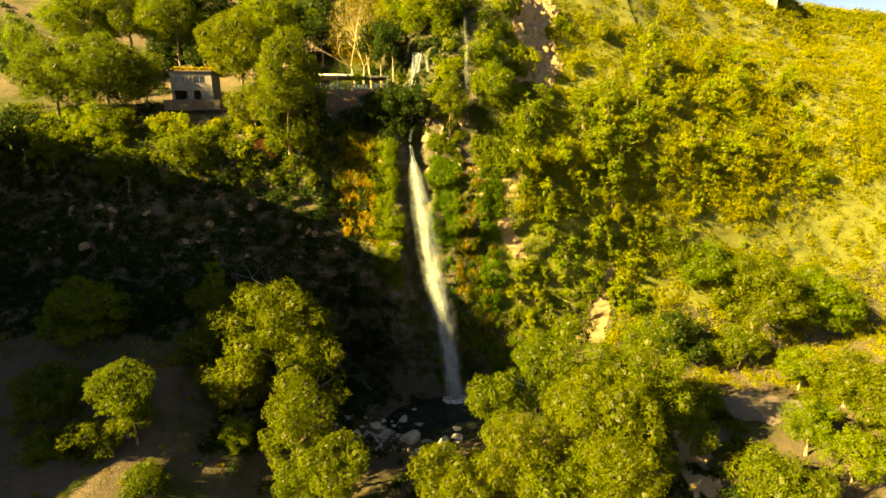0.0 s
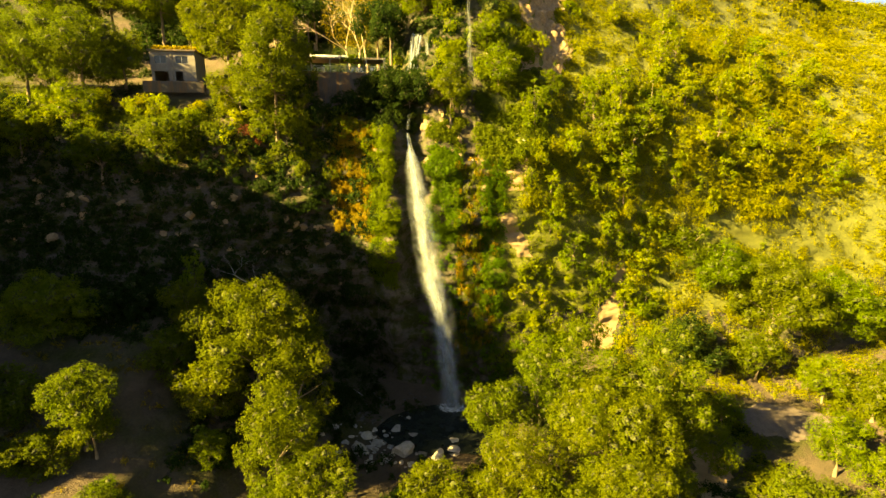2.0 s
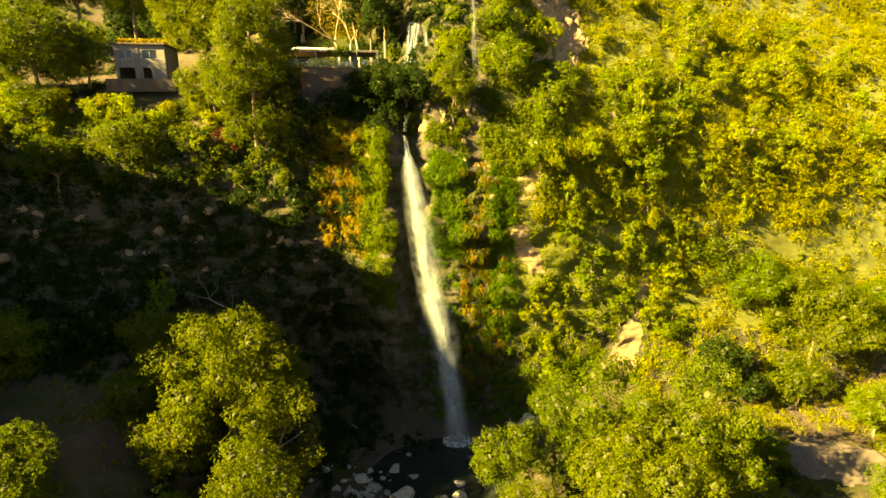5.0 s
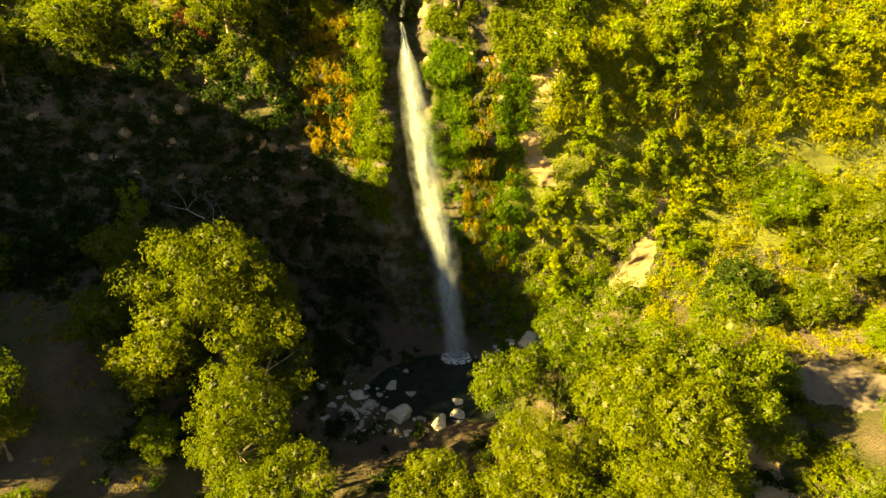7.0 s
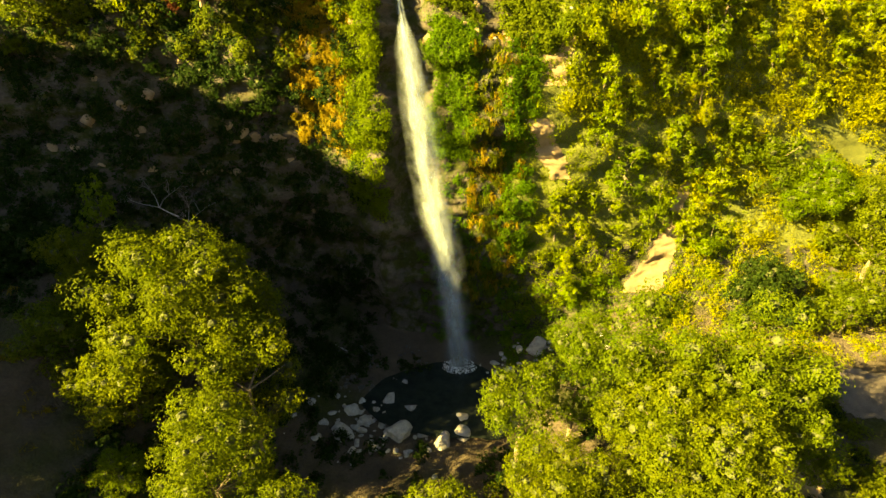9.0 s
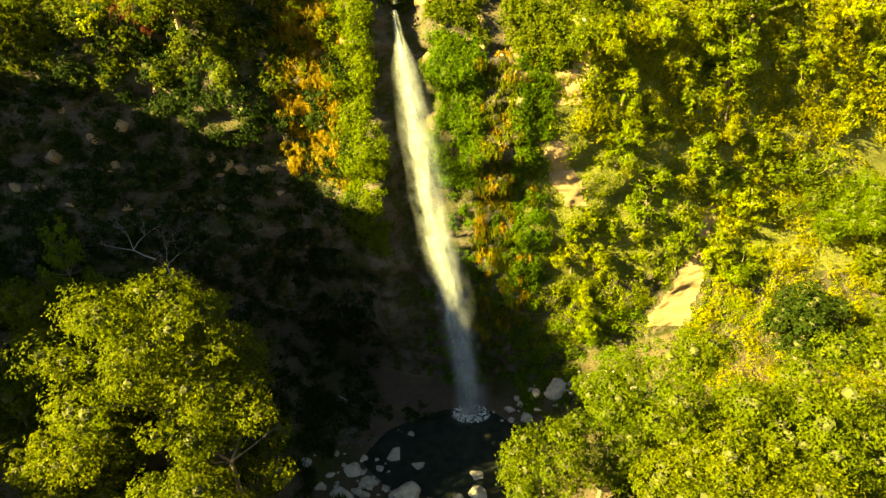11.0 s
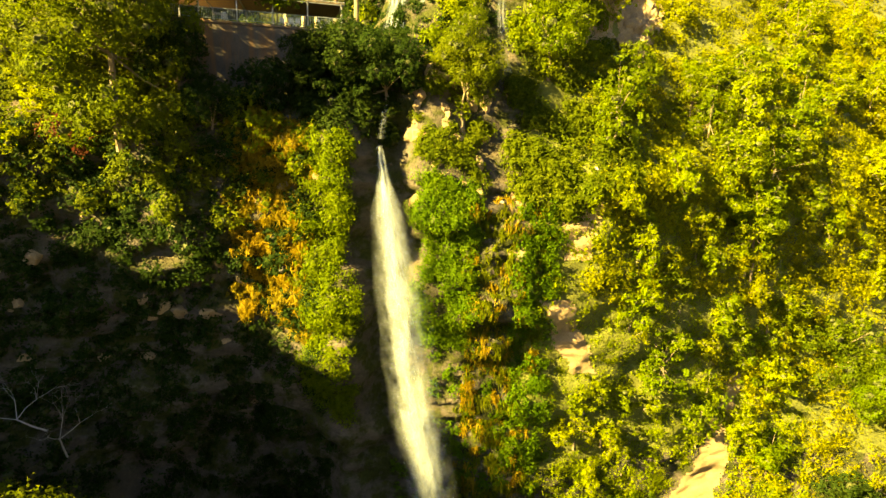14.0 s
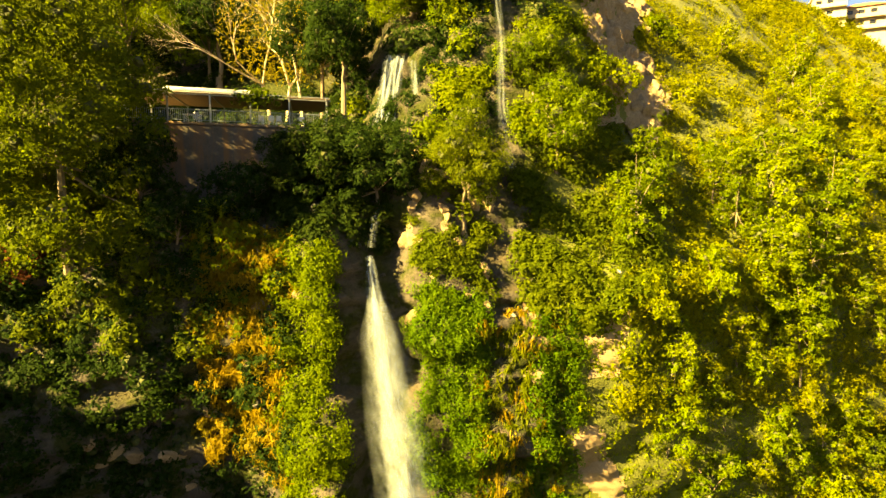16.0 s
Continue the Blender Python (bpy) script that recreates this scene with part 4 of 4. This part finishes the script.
def boulder(x, y, r, label, group="", meshes=BOULDERS, z=None, name="boulder", stretch=1.0):
    ob = new(name, rnd.choice(meshes))
    zz = ground(x, y) if z is None else z
    ob.matrix_world = pose(x, y, zz + r * 0.15, rnd.uniform(-15, 15), rnd.uniform(-15, 15), rnd.uniform(0, 360)) @ Matrix.Diagonal((r * rnd.uniform(0.8, 1.3), r * rnd.uniform(0.8, 1.2), r * stretch, 1))
    return tagged(ob, label, "rock", group)


for x, y, r in ((-8.2, 88.6, 1.15), (-4.9, 87.1, 1.05), (-6.2, 83.1, 1.7), (-12.7, 86.5, 1.1), (-13.1, 82.5, 1.3), (-10.7, 84.8, 0.9), (13.9, 97.5, 1.5),
                (9.3, 94.4, 0.8), (-0.6, 81.3, 1.4), (1.8, 83.0, 1.2), (2.2, 85.6, 1.0), (11.1, 98.0, 0.6), (7.2, 96.1, 0.7), (-8.4, 86.2, 0.8), (-4.2, 85.0, 0.6)):
    boulder(x, y, r * 1.2, "pale grey angular boulder at the edge of the pool", "pool boulders")
for _ in range(120):
    x, y = rnd.gauss(-9, 4.5), rnd.gauss(84.5, 3.0)
    boulder(x, y, rnd.choice((0.25, 0.35, 0.45, 0.6, 0.8)), "small grey rock among the pool boulders", "pool boulders")
for _ in range(90):
    x, y = rnd.uniform(-17, -3), rnd.uniform(89.5, 102)
    boulder(x, y, rnd.choice((0.2, 0.3, 0.4, 0.55)), "small wet dark rock on the shaded pool bank", "pool bank rocks", WET_STONES)
for _ in range(40):
    x, y = rnd.uniform(5, 24), rnd.gauss(97.5, 2.2)
    boulder(x, y, rnd.uniform(0.2, 0.6), "small grey rock at the pool's far edge", "pool boulders")


def crag(n, xr, vr, rr, label, group, stretch=1.2, keep=None):
    for _ in range(n):
        p, nrm = spot(rnd.uniform(*xr), rnd.uniform(*vr))
        if keep and not keep(p):
            continue
        r = rnd.uniform(*rr)
        p = p - nrm * 0.4 * r
        boulder(p.x, p.y, r, label, group, CRAGS, p.z, "crag_rock", stretch)


crag(40, (-3.8, 4.4), (5.85, 7.0), (0.5, 1.1), "tan blocky rock of the knoll between the falls", "knoll rocks")
crag(120, (16.8, 25.4), (6.95, 8.35), (0.8, 1.7), "sunlit tan crag rock on the bare cliff", "crag rocks", 1.2, lambda p: p.z > 49.5)
crag(30, (-18, -11), (5.5, 6.1), (0.4, 1.0), "weathered brown rock jutting from the buttress", "buttress rocks", 0.9)
crag(70, (-72, -19), (4.6, 6.0), (0.5, 1.3), "grey-brown rock jutting from the shaded cliff", "cliff rocks", 0.8)


# ---- bare scars ----
def finer(grid, k):
    """The grid with k steps for each of its own."""
    for axis in (0, 1):
        n = grid.shape[axis]
        t = np.linspace(0, n - 1, (n - 1) * k + 1)
        i = np.minimum(t.astype(int), n - 2)
        w = (t - i).reshape((-1, 1, 1) if axis == 0 else (1, -1, 1))
        grid = np.take(grid, i, axis) * (1 - w) + np.take(grid, i + 1, axis) * w
    return grid


def scar(label, xr, vr, keep, mat=SAND, lift=0.12, name="bare_scar", category="bare ground", blocky=0.0, fine=3):
    """A bare patch of pale ground that follows the land."""
    i0, i1 = np.searchsorted(XS, xr[0]), np.searchsorted(XS, xr[1])
    k0, k1 = int(vr[0]), int(min(9, vr[1]))
    j0, j1 = int(MARK[k0] + (vr[0] - k0) * COUNTS[k0]), int(MARK[k1] + (vr[1] - k1) * COUNTS[k1])
    g, nn = finer(LAND[i0:i1, j0:j1], fine), finer(NORM[i0:i1, j0:j1], fine)
    pts = (g + nn * lift).reshape(-1, 3)
    if blocky:
        flat_n = nn.reshape(-1, 3)
        for i, p in enumerate(pts.copy()):
            q = fnoise(p[0] * 0.5, p[1] * 0.5, p[2] * 0.35, 3)
            pts[i] = p + flat_n[i] * blocky * (0.6 + math.floor(q * 6) / 6 + 0.35 * fnoise(p[0] * 1.3, p[1] * 1.3, p[2] * 1.1))
    ids = np.arange(len(pts)).reshape(g.shape[:2])
    f = np.stack([ids[:-1, :-1], ids[1:, :-1], ids[1:, 1:], ids[:-1, 1:]], -1).reshape(-1, 4)
    mid = pts[f].mean(1)
    ok = [keep(m) for m in mid]
    return tagged(new(name, mesh_from(name, pts, f[ok], mat, not blocky)), label, category, kind="structure")


def ragged(p, s=0.5):
    return 0.8 * fnoise(p[0] * s, p[1] * s, p[2] * s)


scar("dry yellow-green turf between the hillside shrubs", (7.5, 230), (4.6, 9.3), lambda p: True, TURF, 0.06, "turf", "grass", fine=1)
scar("bare tan crag above the falls", (15.0, 27.5), (6.8, 8.5), lambda p: p[2] > 48 + 3 * ragged(p, 0.3) and p[1] < 134 and abs(p[0] - 21.0 - 1.6 * math.sin(p[2] * 0.5)) < 4.6 + 2.4 * ragged(p, 0.35), CRAG_TAN, 0.1, "crag", "cliff", 0.45)
scar("pale sandy landslip scar on the sunlit slope", (24, 42), (4.0, 5.8), lambda p: abs(p[0] - 31.8 - (p[2] + 3) * 0.28) < 2.7 - 0.15 * (p[2] + 3) + 1.3 * ragged(p) and -6 < p[2] < 14)
scar("pale limestone streak on the cliff", (8, 18), (4.6, 5.8), lambda p: abs(p[0] - 12.8 + (p[2] - 19) * 0.5) < 1.4 + ragged(p) and 13.5 < p[2] < 22)
scar("pale limestone streak beside the gully", (5.8, 9.5), (5.4, 6.1), lambda p: abs(p[0] - 7.4) < 0.8 + ragged(p) and p[2] > 26)
scar("bare ochre earth of the landslip above the gully", (11, 17), (5.5, 6.1), lambda p: abs(p[0] - 13.4) < 1.5 + ragged(p) and p[2] > 26)
scar("grey stony clearing at the hillside's foot", (46, 72), (2.0, 3.8), lambda p: ((p[0] - 58.5) / 7.5) ** 2 + ((p[1] - 87) / 5) ** 2 < 1 + 0.5 * ragged(p, 0.3), STONY)
scar("trodden ochre earth path at the hillside's foot", (30, 48), (1.6, 3.2), lambda p: abs(p[0] - 38 - (p[1] - 70) * 0.35) < 2.2 + 2 * ragged(p, 0.2) and 56 < p[1] < 84)


# ---- the terrace ----
def put(ob, m):
    ob.matrix_world = m
    return ob


TERRACE = pose(-26.0, 103.2, 46.9, 0, 0, 12.5)
terrace = tagged(put(new("terrace"), TERRACE), "concrete terrace on a stained retaining wall above the cliff", "terrace")
boxed("retaining_wall", (-3.0, 0.0, -9.0), (16.4, 0.7, -0.25), CONCRETE, terrace, "stained concrete retaining wall", 0.06)
boxed("slab", (-3.0, -0.08, -0.246), (16.4, 9.0, 0.0), CONCRETE, terrace, "", 0.04)
canopy = tagged(put(new("canopy"), TERRACE @ Matrix.Diagonal((1, 1, 0.84, 1))), "open terrace canopy with a white sheet roof on thin steel posts", "canopy")
for x in (0.0, 3.2, 6.5, 9.7, 12.9, 16.1):
    boxed("post", (x - 0.06, 0.10, 0.0), (x + 0.06, 0.22, 2.66), STEEL, canopy, "", 0.01)
    boxed("post", (x - 0.06, 7.6, 0.0), (x + 0.06, 7.72, 2.9), STEEL, canopy, "", 0.01)
    boxed("rafter", (x - 0.05, -0.2, 2.75), (x + 0.05, 7.9, 2.87), STEEL, canopy, "", 0.01)
boxed("beam", (-0.3, 0.08, 2.66), (16.4, 0.24, 2.747), STEEL, canopy, "", 0.01)
boxed("beam", (-0.3, -0.24, 2.88), (16.4, -0.16, 2.96), STEEL, canopy, "", 0.01)
bm = bmesh.new()
prev = None
for k in range(25):
    x0, dz = 3.0 + k * 0.28, 0.03 * (k % 2)
    row = [bm.verts.new(p) for p in ((x0, -0.35, 2.98), (x0, 0.35, 3.40 + dz), (x0, 7.9, 3.46 + dz))]
    if prev:
        bm.faces.new((prev[0], row[0], row[1], prev[1]))
        bm.faces.new((prev[1], row[1], row[2], prev[2]))
    prev = row
bmesh.ops.solidify(bm, geom=bm.faces[:], thickness=0.05)
part("roof_sheet", bm, CANVAS, canopy, "white sheet roof with a sloped front edge")
# Dark boards added below the sheet: the underside's shade as colour.
for x0, x1 in ((-0.3, 4.0), (4.004, 8.2), (8.204, 12.4), (12.404, 16.4)):
    boxed("roof_shade_board", (x0, 0.3, 2.88), (x1, 7.9, 2.94), ROOF_SHADE, canopy, "dark board added for the shade under the roof", 0.01)
railing = tagged(put(new("railing"), TERRACE), "blue-grey painted metal railing along the terrace edge", "railing")
boxed("top_rail", (-0.2, 0.0, 1.0), (16.3, 0.07, 1.06), RAIL_BLUE, railing, "", 0.01)
boxed("bottom_rail", (-0.2, 0.0, 0.12), (16.3, 0.06, 0.17), RAIL_BLUE, railing, "", 0.01)
bar = bmesh.new()
box(bar, (-0.014, 0.02, 0.17), (0.014, 0.05, 1.0))
bar_me = bpy.data.meshes.new("baluster")
bar.to_mesh(bar_me)
bar.free()
bar_me.materials.append(RAIL_BLUE)
for k in range(110):
    o = new("baluster", bar_me)
    o.parent, o.location = railing, (-0.1 + 0.149 * k, 0, 0)


def chair(m):
    c = tagged(new("plastic_chair"), "white plastic terrace chair behind the railing", "chair", "terrace chairs")
    c.matrix_world = m
    boxed("seat", (-0.24, -0.24, 0.40), (0.24, 0.24, 0.45), WHITE_PLASTIC, c)
    boxed("backrest", (-0.24, 0.20, 0.452), (0.24, 0.25, 0.90), WHITE_PLASTIC, c)
    for sx in (-0.2, 0.2):
        for sy in (-0.2, 0.2):
            boxed("leg", (sx - 0.025, sy - 0.025, 0), (sx + 0.025, sy + 0.025, 0.398), WHITE_PLASTIC, c, "", 0.005)
    return c


first = chair(TERRACE @ pose(11.3, 1.0, 0, 0, 0, 190))
for x, y, a in ((12.0, 0.9, 170), (13.9, 0.9, 182), (5.3, 1.1, 160), (10.4, 1.3, 200)):
    copy_thing(first, TERRACE @ pose(x, y, 0, 0, 0, a))
table = tagged(put(new("table"), TERRACE @ pose(4.9, 1.2, 0)), "white round-edged terrace table behind the railing", "table")
boxed("tabletop", (-0.7, -0.45, 0.70), (0.7, 0.45, 0.75), WHITE_PLASTIC, table)
for sx in (-0.6, 0.6):
    for sy in (-0.35, 0.35):
        boxed("leg", (sx - 0.03, sy - 0.03, 0), (sx + 0.03, sy + 0.03, 0.698), WHITE_PLASTIC, table)
for x in (0.8, 10.2):
    rng = np.random.default_rng(int(x * 10))
    c = rng.normal(0, 1, (300, 3)) * [0.9, 0.25, 0.35] + [x, 0.0, 2.75]
    v, f = leaves(rng, c, rng.normal(0, 1, (300, 3)) + [0, -1, 0.5], 0.3, hang=1.0)
    tagged(put(new("vine", mesh_from("vine", v, f, LEAF_OLIVE)), TERRACE @ pose(0, 0, -0.45)), "yellow-green vine hanging over the canopy edge", "vine")

# ---- the house ----
HOUSE = pose(-53.4, 107.8, 45.6, 0, 0, 10) @ Matrix.Scale(0.86, 4)
house = tagged(put(new("house"), HOUSE), "unfinished two-storey grey block house with dark openings among trees", "house")


def holed_wall(name, w, h, holes, parent, mat, y=0.0, t=0.25):
    """A wall in the xz plane with rectangular openings (x0, z0, x1, z1)."""
    xs = sorted({0.0, w, *(v for o in holes for v in (o[0], o[2]))})
    zs = sorted({0.0, h, *(v for o in holes for v in (o[1], o[3]))})
    bm = bmesh.new()
    for xa, xb in zip(xs, xs[1:]):
        for za, zb in zip(zs, zs[1:]):
            cx, cz = (xa + xb) / 2, (za + zb) / 2
            if not any(o[0] < cx < o[2] and o[1] < cz < o[3] for o in holes):
                box(bm, (xa, y, za), (xb, y + t, zb))
    bmesh.ops.remove_doubles(bm, verts=bm.verts[:], dist=0.001)
    return part(name, bm, mat, parent)


HOLES = [(0.6, 0.1, 3.4, 2.3), (4.8, 0.0, 6.3, 2.3), (0.8, 3.9, 3.2, 5.5), (5.0, 3.9, 7.6, 5.5)]
holed_wall("front_wall", 9.0, 6.4, HOLES, house, PLASTER)
boxed("side_wall", (0.0, 0.252, 0), (0.25, 8.0, 6.4), PLASTER, house, "", 0.0)
boxed("side_wall", (8.75, 0.252, 0), (9.0, 8.0, 6.4), PLASTER, house, "", 0.0)
boxed("back_wall", (0.252, 7.75, 0), (8.748, 8.0, 6.4), PLASTER, house, "", 0.0)
boxed("floor_slab", (0.252, 0.252, 3.1), (8.748, 7.748, 3.3), CONCRETE, house, "", 0.0)
boxed("roof_slab", (-0.35, -0.45, 6.404), (9.35, 8.3, 6.7), CONCRETE, house, "pale concrete roof slab", 0.03)
boxed("pillar", (4.0, -0.12, 0), (4.35, -0.003, 6.4), PLASTER, house, "", 0.02)
for x0, z0, x1, z1 in HOLES[2:]:
    win = boxed("window", (x0, 0.16, z0), (x1, 0.19, z1), GLASS_DARK, house, "dark window pane", 0.0)
    bm = bmesh.new()
    for lo, hi in (((x0, 0.10, z0), (x1, 0.155, z0 + 0.08)), ((x0, 0.10, z1 - 0.08), (x1, 0.155, z1)), ((x0, 0.10, z0 + 0.082), (x0 + 0.08, 0.155, z1 - 0.082)),
                   ((x1 - 0.08, 0.10, z0 + 0.082), (x1, 0.155, z1 - 0.082)), (((x0 + x1) / 2 - 0.04, 0.10, z0 + 0.082), ((x0 + x1) / 2 + 0.04, 0.155, z1 - 0.082))):
        box(bm, lo, hi)
    part("frame", bm, STEEL, win)
rng = np.random.default_rng(77)
c = rng.uniform(0, 1, (900, 3)) * [8.5, 5, 0.9] + [0.3, 0.2, 6.75]
v, f = leaves(rng, c, rng.normal(0, 1, (900, 3)) + [0, 0, 1], 0.4)
tagged(put(new("dry_brush", mesh_from("dry_brush", v, f, LEAF_DRY)), HOUSE), "dry orange brush piled on the house's flat roof", "brush")
bm = bmesh.new()
box(bm, (-1.5, -1.6, -2.2), (10.8, -1.2, 0.15), 0.04)
tagged(put(part("garden_wall", bm, CONCRETE, None), HOUSE), "pale rendered garden wall in front of the house", "wall")
bm = bmesh.new()
box(bm, (11.0, -1.2, -2.4), (16.0, -0.85, -0.5), 0.04)
tagged(put(part("garden_wall", bm, CONCRETE, None), HOUSE), "grey rendered garden wall between the shrubs", "wall")


# ---- houses on the skyline ----
def villa(m, w, d, floors, label, hipped):
    h = tagged(put(new("villa"), m), label, "house")
    holes = [(0.8 + 2.6 * i, 3.0 * k + 0.9, 2.2 + 2.6 * i, 3.0 * k + 2.3) for i in range(int(w / 2.8)) for k in range(floors)]
    holed_wall("front_wall", w, 3.0 * floors, holes, h, STUCCO, 0.0, 0.3)
    for o in holes:
        boxed("window", (o[0], 0.18, o[1]), (o[2], 0.22, o[3]), GLASS_DARK, h, "", 0.0)
    for k in range(floors):
        boxed("balcony", (0.3, -1.3, 3.0 * k - 0.12), (w - 0.3, -0.003, 3.0 * k + 0.06), STUCCO, h, "", 0.02)
        boxed("parapet", (0.3, -1.3, 3.0 * k + 0.062), (w - 0.3, -1.18, 3.0 * k + 0.9), STUCCO, h, "", 0.02)
    boxed("body", (0, 0.302, -8.0), (w, d, 3.0 * floors - 0.004), STUCCO, h, "", 0.02)
    boxed("plinth", (0, 0.0, -8.0), (w, 0.3, -0.13), STUCCO, h, "", 0.0)
    top = 3.0 * floors
    bm = bmesh.new()
    if hipped:
        a = [bm.verts.new(p) for p in ((-0.5, -0.6, top), (w + 0.5, -0.6, top), (w + 0.5, d + 0.5, top), (-0.5, d + 0.5, top), (w * 0.3, d / 2, top + 1.9), (w * 0.7, d / 2, top + 1.9))]
        for q in ((0, 1, 5, 4), (1, 2, 5), (2, 3, 4, 5), (3, 0, 4), (3, 2, 1, 0)):
            bm.faces.new([a[i] for i in q])
    else:
        box(bm, (-0.4, -0.5, top), (w + 0.4, d + 0.4, top + 0.35), 0.04)
    part("roof", bm, TILE_RED if hipped else STUCCO, h)


villa(pose(97.5, 193, 83.0, 0, 0, -30) @ Matrix.Scale(0.9, 4), 8.0, 7, 3, "cream stucco block house with balconies on the skyline", False)
villa(pose(106.5, 194, 83.5, 0, 0, -30) @ Matrix.Scale(0.95, 4), 10.0, 7, 2, "cream villa with a red tiled roof on the skyline", True)


# ---- bare tree and dead branches ----
def twigs(seed, p0, direction, length, radius, depth, bm, spread=0.55):
    r = random.Random(seed)
    stack = [(Vector(p0), Vector(direction).normalized(), length, radius, depth)]
    while stack:
        p, d, ln, rad, k = stack.pop()
        q = p
        for _ in range(2):
            d2 = (d + Vector((r.gauss(0, 0.12), r.gauss(0, 0.12), r.gauss(0, 0.1)))).normalized()
            n = q + d2 * ln / 2
            tube(bm, q, n, rad, rad * 0.8, 5 if k > 2 else 3)
            q, d, rad = n, d2, rad * 0.8
        if k > 0:
            for _ in range(r.choice((2, 3, 3))):
                e = (d + Vector((r.gauss(0, spread), r.gauss(0, spread), r.gauss(0.1, spread * 0.6)))).normalized()
                stack.append((q, e, ln * r.uniform(0.62, 0.85), rad * 0.68, k - 1))


pale_tree = tagged(new("bare_tree"), "pale leafless tree with many thin branches behind the terrace", "tree")
for k, (x, lean) in enumerate(((-18.3, -0.12), (-16.6, 0.02), (-14.8, 0.14))):
    bm = bmesh.new()
    twigs(90 + k, (x, 117, 47.0), (lean * 0.6, 0, 1), 5.6, 0.27, 6, bm, 0.42)
    part("trunk", bm, BARK_PALE, pale_tree, "pale trunk with bare branches")
rng = np.random.default_rng(5)
a, z = rng.uniform(0, 6.28, 5200), rng.uniform(53, 67, 5200)
r = rng.uniform(1.5, 7.5, 5200) * np.sqrt(np.clip(1 - ((z - 59) / 9) ** 2, 0.05, 1))
c = np.stack([-16.3 + r * np.cos(a), 117 + 0.7 * r * np.sin(a), z], 1)
v, f = leaves(rng, c, rng.normal(0, 1, (5200, 3)), 0.30, slim=0.2)
o = new("crown", mesh_from("crown", v, f, LEAF_DRY))
o.parent = pale_tree
o["label"] = "sparse dry golden leaves"
for k, (p, d) in enumerate((((-32.2, 93.0, 8.6), (0.15, -0.3, 1)), ((-33.2, 92.5, 11.5), (-0.5, -0.4, 0.6)))):
    bm = bmesh.new()
    twigs(300 + k, p, d, 2.4, 0.09, 4, bm, 0.6)
    tagged(part("dead_branch", bm, BARK_GREY, None), "grey dead branches hanging on the shaded bank", "branch")
bm = bmesh.new()
tube(bm, (-21.3, 97.5, ground(-21.3, 97.5) + 0.1), (-13.7, 96.6, ground(-13.7, 96.6) + 0.1), 0.14, 0.09)
tagged(part("fallen_log", bm, BARK_GREY, None), "thin fallen trunk lying across the shaded bank", "log")
